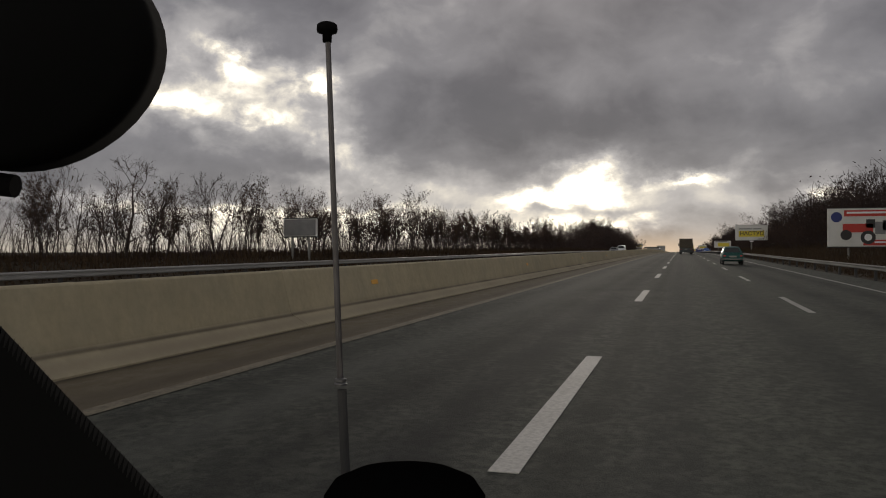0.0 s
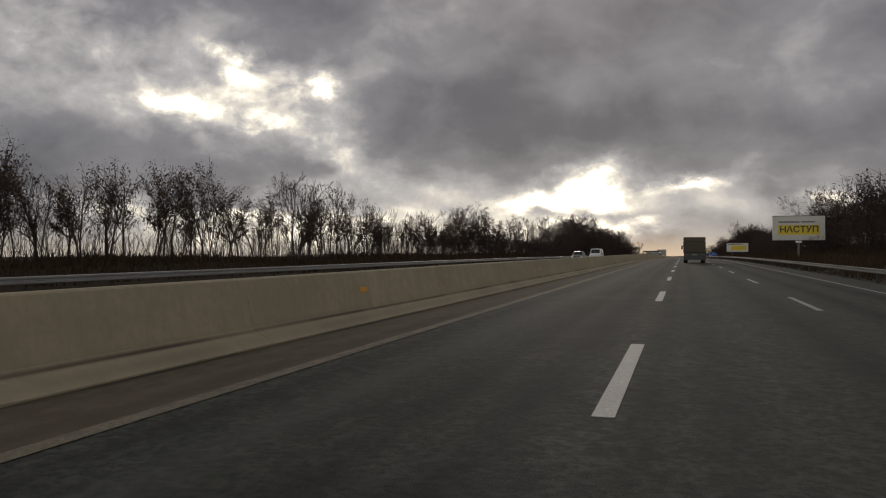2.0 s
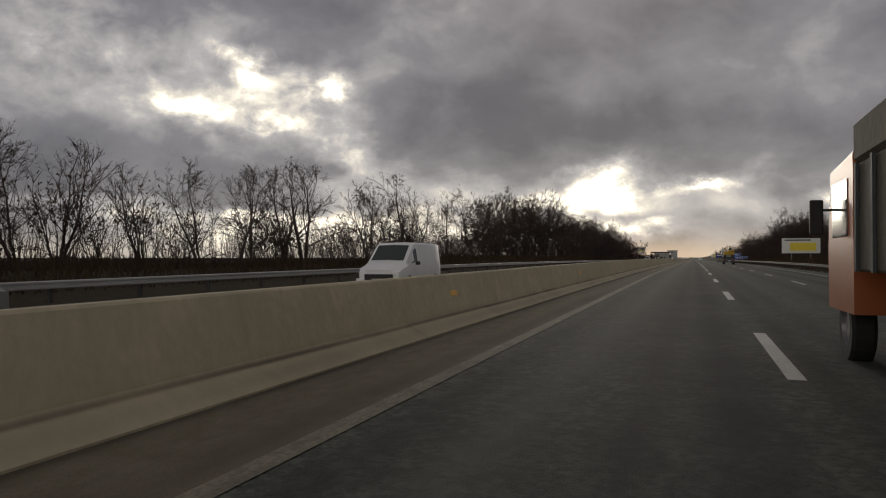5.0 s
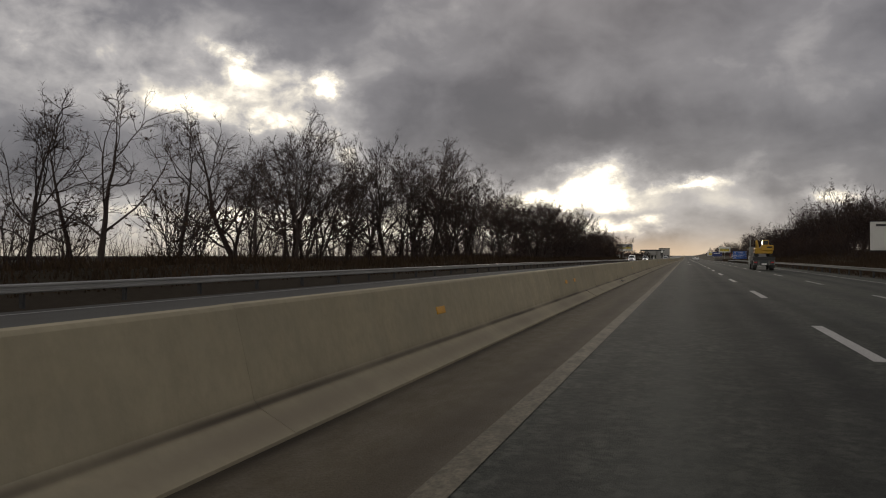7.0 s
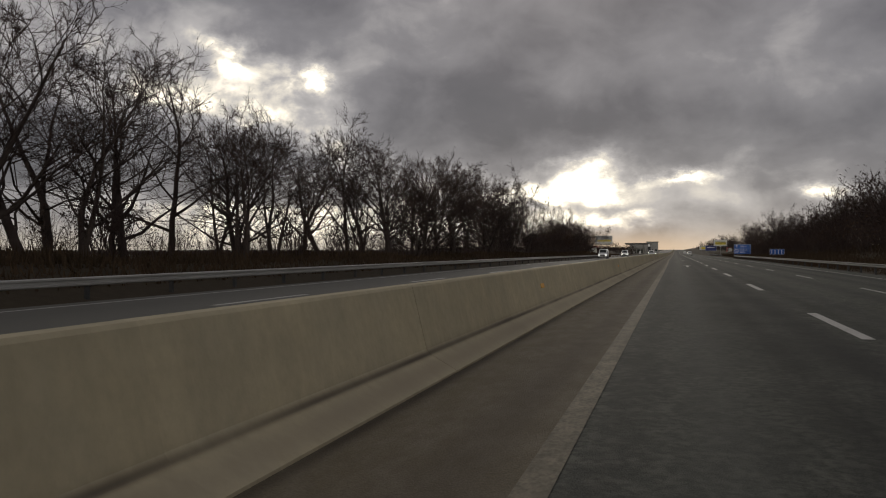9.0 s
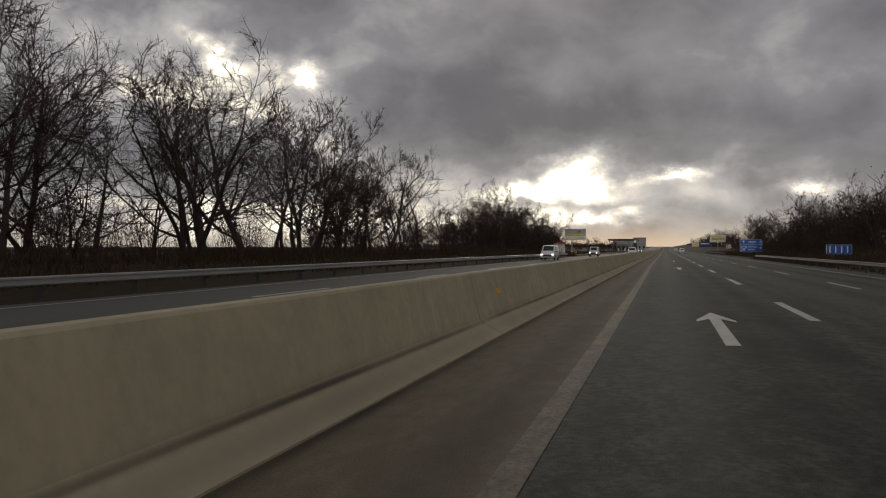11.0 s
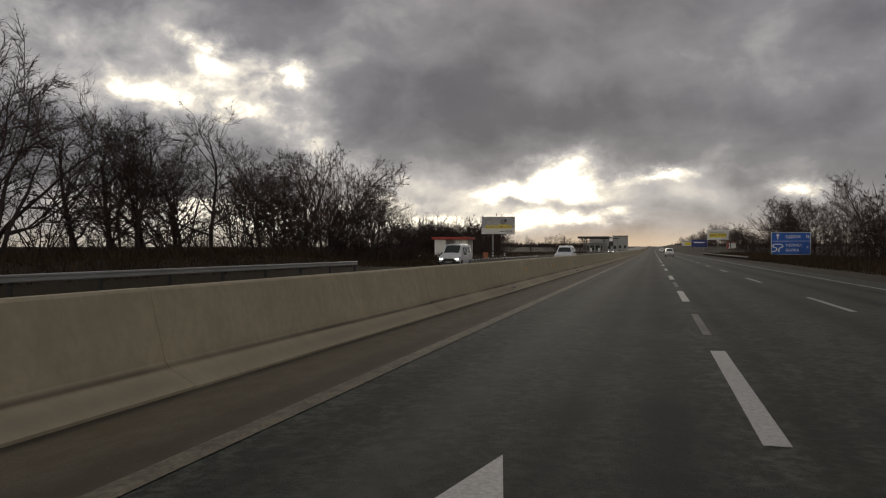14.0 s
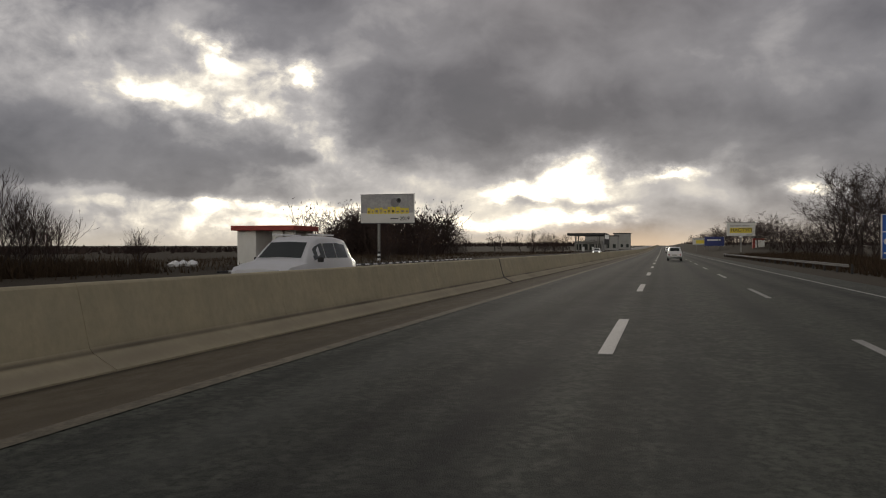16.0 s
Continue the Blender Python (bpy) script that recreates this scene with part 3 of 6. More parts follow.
def median_barrier():
    root = thing("median_barrier", Matrix(), "dusty beige concrete median barrier with stepped foot", "barrier", kind="structure")
    s = Shape()
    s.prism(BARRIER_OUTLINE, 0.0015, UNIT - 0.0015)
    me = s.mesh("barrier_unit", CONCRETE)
    y, rnd = -42.0, random.Random(4)
    while y < 640:
        o = new("barrier_unit", me)
        o.parent = root
        o.matrix_local = pose(BARRIER_X + rnd.uniform(-0.004, 0.004), y, road_z(y) + rnd.uniform(-0.006, 0.004),
                              math.degrees(math.atan((road_z(y + UNIT) - road_z(y)) / UNIT)), 0, rnd.uniform(-0.04, 0.04))
        y += UNIT
    k = Shape()
    ys = [s0 for s0 in STATIONS if 638 <= s0 <= 1900]
    n = len(BARRIER_OUTLINE)
    for yy in ys:
        k.v += [(BARRIER_X + a, yy, road_z(yy) + b) for a, b in BARRIER_OUTLINE]
    for i in range(len(ys) - 1):
        for j in range(n):
            q = (j + 1) % n
            k.f.append((i * n + j, i * n + q, (i + 1) * n + q, (i + 1) * n + j))
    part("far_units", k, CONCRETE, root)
    # two wide open joints, gap shade as dark strips, broken concrete at the foot
    for y, half in ((418.0, 0.05), (523.0, 0.13)):
        f = Shape()
        f.prism([(a * 1.012, b + (0.004 if b > 0 else 0)) for a, b in BARRIER_OUTLINE], -half, half)
        part("open_joint", f, JOINT, root).matrix_local = pose(BARRIER_X, y, road_z(y))
    # cracks across the foot
    for y in (244.6, 259.2, 418.4):
        f = Shape()
        f.prism([(0.3, 0.195), (0.665, 0.0), (0.665, 0.024), (0.33, 0.206)], -0.035, 0.035)
        part("foot_crack", f, JOINT, root).matrix_local = pose(BARRIER_X, y, road_z(y) + 0.004, 0, 0, 14)
    return root


barrier = median_barrier()


REFLECTOR_Y = (17.3, 36.5, 58.0, 77.6, 99.0, 120.4, 124.3, 134.0, 148.0, 171.0, 190.0, 205.6, 228.3, 240.8, 242.6, 270.6, 297.0, 322.0, 354.9, 378.6, 389.5, 416.0, 425.0, 462.4, 471.5, 479.5)


def barrier_reflectors():
    s = Shape()
    s.box(0.0, 0.018, -0.2, 0.2, -0.055, 0.055, 0.006)
    me = s.mesh("reflector_plate", AMBER)
    for y in REFLECTOR_Y:
        o = new("barrier_reflector", me)
        tagged(o, "yellow reflector plate fixed on the concrete barrier", "reflector", "reflectors along the barrier")
        o.matrix_world = pose(BARRIER_X + 0.185, y, road_z(y) + 0.63, 0, -13.5, 0)


barrier_reflectors()


def foot_litter():
    """Crumpled scraps lying on the step of the barrier."""
    rnd = random.Random(8)
    for y in (258.0, 457.6, 481.0):
        root = thing("litter_scrap", pose(BARRIER_X + 0.47, y, road_z(y) + 0.13, 0, 20, rnd.uniform(20, 60)), "crumpled pale scrap lying on the barrier foot", "rubbish", "scraps on the barrier foot")
        for k, mat in ((0, SIGN_WHITE), (1, INK)):
            s = Shape()
            s.box(-0.025, 0.025, -0.16, 0.16, 0.0, 0.03, 0.008)
            s.v = [(a + k * 0.045 + rnd.gauss(0, 0.012), b * (1 - 0.3 * k) + rnd.gauss(0, 0.02), c + rnd.gauss(0, 0.008)) for a, b, c in s.v]
            part("scrap_piece", s, mat, root)


foot_litter()

# ---- crash rails ----
BEAM = [(0.0, -0.155), (0.045, -0.12), (0.045, -0.07), (0.0, -0.03), (0.0, 0.03), (0.045, 0.07), (0.045, 0.12), (0.0, 0.155),
        (-0.006, 0.155), (0.038, 0.118), (0.038, 0.072), (-0.006, 0.034), (-0.006, -0.034), (0.038, -0.072), (0.038, -0.118), (-0.006, -0.155)]


def crash_rail(x, y0, y1, side, label, drop=0.0, steel=GALV, size=1.0, post_steel=STEEL_POST):
    root = thing("crash_rail", Matrix(), label, "guard rail", "roadside guard rails", "structure")
    s = Shape()
    n = len(BEAM)
    ys = [y0 + i * 8.0 for i in range(int((y1 - y0) / 8) + 1)]
    for y in ys:
        s.v += [(x + side * a, y, road_z(y) + 0.55 - drop + b * size) for a, b in BEAM]
    for i in range(len(ys) - 1):
        for j in range(n):
            q = (j + 1) % n
            s.f.append((i * n + j, i * n + q, (i + 1) * n + q, (i + 1) * n + j))
    part("beam", s, steel, root)
    p = Shape()
    p.box(-0.06, 0.06, -0.05, 0.05, -0.35, 0.62)
    p.box(-0.02, 0.14 if side > 0 else 0.02, -0.07, 0.07, 0.43, 0.66)
    me = p.mesh("post", post_steel)
    for i in range(int((y1 - y0) / 4) + 1):
        o = new("post", me)
        o.parent = root
        o.matrix_local = pose(x - side * 0.16, y0 + i * 4.0, road_z(y0 + i * 4.0) - drop)
    return root


crash_rail(-19.5, -50, 479, 1, "grey galvanised guard rail on posts beside the trees", steel=GALV, size=0.85, post_steel=DARK_STEEL)
crash_rail(9.05, -50, 460, -1, "dull grey steel guard rail on short posts", 0.04, SHADED_RAIL, 0.72, DARK_STEEL)
crash_rail(11.2, 540, 636, -1, "short dull steel guard rail on posts", 0.1, SHADED_RAIL, 0.6, DARK_STEEL)

# ---- bare trees ----


def grow(trunk, crown, rnd, p, d, length, radius, level, levels, spread, lift, kids, wood=1, shrink=(0.5, 0.8), thin=0.009):
    """A branch with its side branches; thick wood goes to trunk, twigs to crown."""
    segs = 5 if level == 0 else 3 if level < 3 else 2 if level < levels else 1
    out = trunk if level <= wood else crown
    sides = 3 if radius < 0.035 else 7 if level == 0 else 5 if level == 1 else 4 if level == 2 else 3
    pts = [(p.copy(), radius)]
    tip = 0.45 if level == 0 else 0.35
    bend = 0.09 if level == 0 else 0.2
    for i in range(segs):
        d = (d + Vector((rnd.gauss(0, bend), rnd.gauss(0, bend), rnd.gauss(0, bend * 0.6) + lift * 0.14))).normalized()
        q = p + d * (length / segs)
        r0, r1 = radius * (1 - (1 - tip) * i / segs), radius * (1 - (1 - tip) * (i + 1) / segs)
        if level >= 2 and i == segs - 1 and (level >= 3 or level >= levels):
            out.spike(p, q, r0)
        else:
            out.tube(p, q, r0, max(r1, 0.007), sides)
        p = q
        pts.append((p.copy(), r1))
    if level >= levels:
        return
    n = kids[level]
    for k in range(n):
        f = 1.0 if k == 0 else rnd.uniform(0.3, 1.0)
        i = min(int(f * segs), segs - 1)
        u = f * segs - i
        start = pts[i][0].lerp(pts[i + 1][0], u)
        r = pts[i][1] * (1 - u) + pts[i + 1][1] * u
        side = Vector((rnd.gauss(0, 1), rnd.gauss(0, 1), rnd.gauss(0, 0.3)))
        side = (side - d * side.dot(d)).normalized()
        ang = spread * rnd.uniform(0.6, 1.25) * (0.4 if k == 0 else 1.0)
        nd = (d * math.cos(ang) + side * math.sin(ang) + Vector((0, 0, lift * 0.2))).normalized()
        taper = 1.0 if level else 1.2 - 0.55 * f
        grow(trunk, crown, rnd, start, nd, length * rnd.uniform(*shrink) * taper, max(r * rnd.uniform(0.45, 0.7), thin), level + 1, levels, spread, lift, kids, wood, shrink, thin)


def wander(out, rnd, p, d, length, r0, r1, segs, sides, bend, lift):
    """A crooked tapering bough; gives back its joints as place, direction, radius."""
    joints = [(p.copy(), d.copy(), r0)]
    for i in range(segs):
        d = (d + Vector((rnd.gauss(0, bend), rnd.gauss(0, bend), rnd.gauss(0, bend) + lift))).normalized()
        q = p + d * (length / segs)
        ra, rb = r0 + (r1 - r0) * i / segs, r0 + (r1 - r0) * (i + 1) / segs
        out.tube(p, q, ra, rb, sides)
        p = q
        joints.append((p.copy(), d.copy(), rb))
    return joints


def along(joints, f):
    k = f * (len(joints) - 1)
    i = min(int(k), len(joints) - 2)
    u = k - i
    return joints[i][0].lerp(joints[i + 1][0], u), joints[i + 1][1], joints[i][2] * (1 - u) + joints[i + 1][2] * u


def off(rnd, d, angle):
    """A direction that leaves d by an angle, to any side."""
    side = Vector((rnd.gauss(0, 1), rnd.gauss(0, 1), rnd.gauss(0, 0.45)))
    side = (side - d * side.dot(d)).normalized()
    return (d * math.cos(angle) + side * math.sin(angle)).normalized()


def spreading_tree(trunk, crown, rnd, hgt, stems, low, counts, thin):
    """Forked stems, crooked wide limbs low down and short ones at the top, and a dense haze of fine twigs."""
    n1, n2, n3, n4 = counts
    for _ in range(stems):
        lean = 0.05 + 0.13 * (stems - 1)
        d = Vector((rnd.gauss(0, lean), rnd.gauss(0, lean), 1)).normalized()
        thick = hgt * rnd.uniform(0.0145, 0.0205) / stems ** 0.35
        stem = wander(trunk, rnd, Vector((rnd.gauss(0, 0.1), rnd.gauss(0, 0.1), -0.3)), d, hgt * rnd.uniform(0.7, 0.88), thick, thick * 0.16, 8, 7, 0.12, 0.05)
        for k in range(n1):
            f = low + (1 - low) * (k + rnd.random()) / n1
            p, d, r = along(stem, f)
            limb_len = hgt * (0.6 - 0.36 * f) * rnd.uniform(0.7, 1.2)
            limb = wander(trunk, rnd, p, off(rnd, d, radians(72 - 40 * f) * rnd.uniform(0.75, 1.2)), limb_len, max(r * rnd.uniform(0.42, 0.7), 0.024), 0.016, 5, 4, 0.19, 0.07)
            for j in range(n2):
                g = 1.0 if j == 0 else rnd.uniform(0.2, 1.0)
                p, d, r = along(limb, g)
                len2 = limb_len * (0.6 - 0.26 * g) * rnd.uniform(0.7, 1.2)
                bough = wander(crown, rnd, p, off(rnd, d, 0.35 if j == 0 else rnd.uniform(0.5, 1.15)), len2, max(r * 0.6, thin * 1.4), thin, 3, 3, 0.2, 0.06)
                for i in range(n3):
                    p, d, r = along(bough, rnd.uniform(0.15, 1.0))
                    len3 = len2 * rnd.uniform(0.35, 0.7)
                    dd = (off(rnd, d, rnd.uniform(0.3, 1.15)) + Vector((0, 0, 0.12))).normalized()
                    crown.spike(p, p + dd * len3, thin)
                    for _ in range(n4):
                        c = p + dd * (len3 * rnd.uniform(0.15, 0.95))
                        crown.sliver(c, c + off(rnd, dd, rnd.uniform(0.4, 1.1)) * (len3 * rnd.uniform(0.3, 0.7)), thin * 0.75)



def pods(crown_list, shape, rnd, count, size, low, high, width):
    """Clusters of dead leaves and seed pods hung among the twigs."""
    vs = [v for v in crown_list if low <= v[2] <= high]
    for _ in range(count):
        if not vs:
            return
        c = Vector(rnd.choice(vs))
        for _ in range(5):
            a = c + Vector((rnd.gauss(0, width), rnd.gauss(0, width), rnd.gauss(0, width)))
            b = a + Vector((rnd.gauss(0, size), rnd.gauss(0, size), rnd.gauss(-0.3 * size, size)))
            e = a + Vector((rnd.gauss(0, size), rnd.gauss(0, size), rnd.gauss(0, size)))
            n = len(shape.v)
            shape.v += [tuple(a), tuple(b), tuple(e)]
            shape.f.append((n, n + 1, n + 2))


def tree_meshes(seed, kind):
    rnd = random.Random(seed)
    trunk, crown, leaf = Shape(), Shape(), None
    if kind == "tall":
        hgt = rnd.uniform(9.6, 12.2)
        stems = rnd.choice((1, 1, 2, 2, 3))
        spreading_tree(trunk, crown, rnd, hgt, stems, 0.16, (13 if stems == 1 else 8 if stems == 2 else 6, 7, 6, 6), 0.0125)
    elif kind == "medium":
        hgt = rnd.uniform(6.0, 8.0)
        spreading_tree(trunk, crown, rnd, hgt, rnd.choice((1, 2, 2)), 0.14, (7, 6, 5, 5), 0.011)
        leaf = Shape()
        pods(crown.v, leaf, rnd, 50, 0.045, hgt * 0.3, 99, 0.1)
    elif kind == "stand":
        # one thin young tree with dead leaf clusters towards its top
        hgt = rnd.uniform(3.3, 5.2)
        d = Vector((rnd.gauss(0, 0.08), rnd.gauss(0, 0.08), 1)).normalized()
        grow(trunk, crown, rnd, Vector((0, 0, -0.3)), d, hgt * 0.72, rnd.uniform(0.03, 0.055), 0, 3, 0.66, 0.6, (11, 5, 3), 0, (0.34, 0.56))
        leaf = Shape()
        pods(crown.v, leaf, rnd, rnd.choice((40, 100, 170)), 0.05, 1.3, 99, 0.13)
    elif kind == "shrub":
        # many straight stems fanning from one stool
        for s in range(11):
            d = Vector((rnd.gauss(0, 0.36), rnd.gauss(0, 0.36), 1)).normalized()
            grow(trunk, crown, rnd, Vector((rnd.gauss(0, 0.08), rnd.gauss(0, 0.08), -0.2)), d, rnd.uniform(2.2, 3.3), 0.03, 0, 3, 0.5, 0.55, (8, 3, 2), 0, (0.34, 0.56))
    else:
        # low dense bush
        for s in range(7):
            d = Vector((rnd.gauss(0, 0.5), rnd.gauss(0, 0.5), 1)).normalized()
            grow(trunk, crown, rnd, Vector((rnd.gauss(0, 0.06), rnd.gauss(0, 0.06), -0.2)), d, rnd.uniform(1.3, 2.2), 0.03, 0, 2, 0.75, 0.4, (5, 3), 0, (0.45, 0.75), 0.013)
        leaf = Shape()
        pods(crown.v, leaf, rnd, 45, 0.065, 0.2, 99, 0.3)
    if leaf is not None:
        n = len(crown.v)
        split = len(crown.f)
        crown.v += leaf.v
        crown.f += [tuple(i + n for i in f) for f in leaf.f]
    tm, cm = bpy.data.meshes.new("trunk"), bpy.data.meshes.new("crown")
    tm.from_pydata(trunk.v, [], trunk.f)
    cm.from_pydata(crown.v, [], crown.f)
    tm.materials.append(BARK)
    cm.materials.append(TWIG)
    if leaf is not None:
        cm.materials.append(POD)
        cm.polygons.foreach_set("material_index", [0] * split + [1] * len(leaf.f))
    tm.polygons.foreach_set("use_smooth", [True] * len(tm.polygons))
    return tm, cm


TREES = {"tall": [tree_meshes(20 + i, "tall") for i in range(8)], "medium": [tree_meshes(50 + i, "medium") for i in range(5)],
         "stand": [tree_meshes(70 + i, "stand") for i in range(14)], "bush": [tree_meshes(90 + i, "bush") for i in range(5)],
         "shrub": [tree_meshes(110 + i, "shrub") for i in range(3)]}
TREE_WORDS = {"tall": ("bare_tree", "tall leafless winter tree with dark forked trunk", "tree"),
              "medium": ("slender_tree", "slender leafless tree with dead leaf clusters", "tree"),
              "stand": ("young_tree", "thin young leafless tree with dead leaf clusters", "tree"),
              "shrub": ("bare_shrub", "leafless shrub of many thin upright stems", "shrub"),
              "bush": ("bare_bush", "low dense leafless dark bush", "bush")}
tree_rnd = random.Random(11)


def plant(kind, x, y, scale=1.0, variant=None):
    name, label, cat = TREE_WORDS[kind]
    tm, cm = TREES[kind][tree_rnd.randrange(len(TREES[kind])) if variant is None else variant]
    root = thing(name, Matrix.Translation((x, y, road_z(y) + ground_dz(x, y))) @ Matrix.Rotation(tree_rnd.uniform(0, 6.28), 4, "Z")
                 @ Matrix.Diagonal((scale, scale, scale * tree_rnd.uniform(0.94, 1.06), 1)), label, cat, "trees along the road")
    for nm, me in (("trunk", tm), ("crown", cm)):
        o = new(nm, me)
        o.parent = root


MASS = {"back": []}


def mass(x, y, scale):
    """Remember a bush that stands in a thick belt where none can be told from the next."""
    MASS["back"].append((tree_rnd.randrange(len(TREES["bush"])), x, y, scale, tree_rnd.uniform(0, 6.28)))


def plant_rows():
    r = tree_rnd
    # left of the road: young stands, then taller trees
    y = -10.0
    while y < 170:
        thick = noise.noise(Vector((y * 0.11, 2.0, 0.0)))
        plant("stand", r.uniform(-30, -23.5), y, r.uniform(0.72, 1.0) * (1.0 + 0.25 * thick) * float(np.interp(y, (0, 40, 72, 115, 150, 200), (1.0, 1.08, 1.3, 1.22, 1.15, 1.1))))
        y += r.uniform(0.35, 0.8) * (1.0 if thick > -0.2 else 1.3)
    for x, yy, s in ((-24.8, 110.0, 0.95), (-26, 33, 0.72), (-26, 41, 0.78), (-27, 58, 0.75), (-26, 66, 0.72), (-27, 84, 0.8), (-25, 126, 0.7), (-26, 139, 0.7), (-26.5, 169, 0.85)):
        plant("medium", x, yy, s)
    plant("tall", -26.5, 157.5, 0.62)
    y = 162.0
    while y < 263:
        plant("medium", r.uniform(-31, -25), y, r.uniform(0.8, 1.05))
        plant("bush", r.uniform(-31, -25), y + 1.3, r.uniform(1.1, 1.6))
        y += r.uniform(2.6, 4.0)
    y = 262.0
    while y < 508:
        if 425 < y < 455:
            plant("medium", r.uniform(-33, -26), y, r.uniform(0.62, 0.85))
            for k in range(2):
                plant("stand", r.uniform(-31, -25), y + 0.7 * k, r.uniform(0.95, 1.3))
            if r.random() < 0.25:
                plant("bush", r.uniform(-31, -26), y + 1.0, r.uniform(1.3, 1.8))
        else:
            plant("tall", r.uniform(-34, -25.5), y, r.uniform(0.85, 1.1) * (0.85 if 405 < y < 430 else 0.8 if y > 460 else 1.0))
        if r.random() < 0.4:
            plant(r.choice(("medium", "bush")), r.uniform(-37, -26), y + 1.5, r.uniform(0.9, 1.15))
        y += r.uniform(1.8, 3.2) if y < 462 else r.uniform(1.2, 2.2)
    for x, yy, k, s in ((-28, 457.5, "tall", 1.0), (-28, 507, "medium", 0.9), (-27, 501, "medium", 0.9), (-30, 503, "medium", 0.95), (-32, 506, "medium", 0.9), (-34, 509, "medium", 0.9), (-29, 505, "medium", 0.95), (-33, 513, "medium", 0.85), (-30, 509, "medium", 0.9), (-27.5, 511, "medium", 0.85), (-31, 512.5, "medium", 0.85), (-29.5, 514, "medium", 0.85), (-28.5, 516.5, "shrub", 1.25), (-29.2, 519, "shrub", 1.2), (-30.2, 522, "shrub", 1.15), (-28.5, 468.5, "tall", 0.8), (-27, 476, "bush", 2.0), (-28, 480, "bush", 2.1), (-26.5, 485, "bush", 1.9), (-29, 490, "bush", 2.2), (-27.5, 496, "bush", 2.0), (-33, 527, "shrub", 1.0), (-36.5, 530, "shrub", 1.05), (-31.5, 523, "shrub", 1.0), (-41, 545, "shrub", 0.8), (-44, 549, "shrub", 0.75), (-31, 578, "bush", 1.5), (-34, 584, "bush", 1.8), (-30, 590, "bush", 1.7), (-36, 574, "bush", 1.5),
                        (-33, 596, "medium", 0.75), (-41, 589, "medium", 0.7), (-38, 600, "bush", 1.8), (-44, 640, "bush", 1.6), (-50, 676, "bush", 1.7),
                        (-38, 672, "medium", 0.8), (-35, 690, "medium", 0.85), (-42, 700, "tall", 0.6)):
        plant(k, x, yy, s)
    for a, b in ((272, 420), (456, 500)):
        y = a
        while y < b:
            mass(r.uniform(-33, -26.5), y, r.uniform(0.9, 1.5))
            y += r.uniform(2.2, 4.0)
    # a copse on the open land and young trees before the fuel station
    for k in range(45):
        if k < 26:
            plant("medium", r.uniform(-74, -46), r.uniform(650, 680), r.uniform(1.1, 1.35))
        mass(r.uniform(-73, -45), r.uniform(640, 660), r.uniform(2.8, 4.0))
    for k in range(6):
        plant("medium", -33.5 + 1.9 * k, r.uniform(698, 708), r.uniform(0.55, 0.85))
        plant("bush", -33.5 + 1.9 * k, r.uniform(694, 699), r.uniform(1.2, 1.7))
    for x, yy, s in ((24, 532, 1.0), (24, 588, 1.0), (25, 579, 0.95), (24.5, 596, 1.05), (26, 604, 1.1), (25, 612, 1.05), (26, 619, 1.0), (27, 626, 1.0), (23.5, 545, 0.7)):
        plant("tall", x, yy, s)
    # right of the road, lower growth along the middle stretch
    y = -6.0
    while y < 520:
        low = 0.62 if 215 < y < 335 else 1.0
        plant("tall" if r.random() < 0.45 else "medium", r.uniform(21.5, 29), y, r.uniform(0.78, 1.02) * low)
        plant("bush", r.uniform(18.5, 22.5), y + r.uniform(0, 3), r.uniform(1.3, 1.9) * low)
        mass(r.uniform(22, 27), y + 2, r.uniform(2.0, 3.0) * low)
        mass(r.uniform(25, 31), y + 3.5, r.uniform(2.8, 3.8) * low)
        y += r.uniform(4.2, 6.0)
    y = 520.0
    while y < 960:
        plant("tall" if r.random() < 0.6 else "medium", r.uniform(22, 30), y, r.uniform(0.72, 0.92) * (0.72 if 618 < y < 730 else 1.0))
        mass(r.uniform(23, 28), y + 2, r.uniform(1.5, 2.2))
        y += r.uniform(6, 9) if y < 700 else r.uniform(11, 16)
    y = 740.0
    while y < 1250:
        plant("medium", r.uniform(-46, -30), y, r.uniform(0.8, 1.1))
        if y > 980:
            plant("medium", r.uniform(24, 34), y, r.uniform(0.9, 1.2))
        y += r.uniform(16, 26)


plant_rows()


def bush_belt():
    """The belts of close-grown bushes, joined into one mesh."""
    kinds = []
    for tm, cm in TREES["bush"]:
        v, f, n = [], [], 0
        for me in (tm, cm):
            v += [tuple(q.co) for q in me.vertices]
            f += [tuple(i + n for i in p.vertices) for p in me.polygons]
            n = len(v)
        kinds.append((np.array(v), f))
    verts, faces, n = [], [], 0
    for kind, x, y, scale, turn in MASS["back"]:
        v, f = kinds[kind]
        c, q = math.cos(turn) * scale, math.sin(turn) * scale
        verts.append(np.stack((x + v[:, 0] * c - v[:, 1] * q, y + v[:, 0] * q + v[:, 1] * c, road_z(y) + ground_dz(x, y) + v[:, 2] * scale), axis=1))
        faces += [tuple(i + n for i in p) for p in f]
        n += len(v)
    me = bpy.data.meshes.new("bush_belt")
    me.from_pydata(np.concatenate(verts).tolist(), [], faces)
    me.materials.append(TWIG)
    tagged(new("bush_belt", me), "thick dark belt of leafless bushes on the bank", "bushes", kind="stuff")


bush_belt()


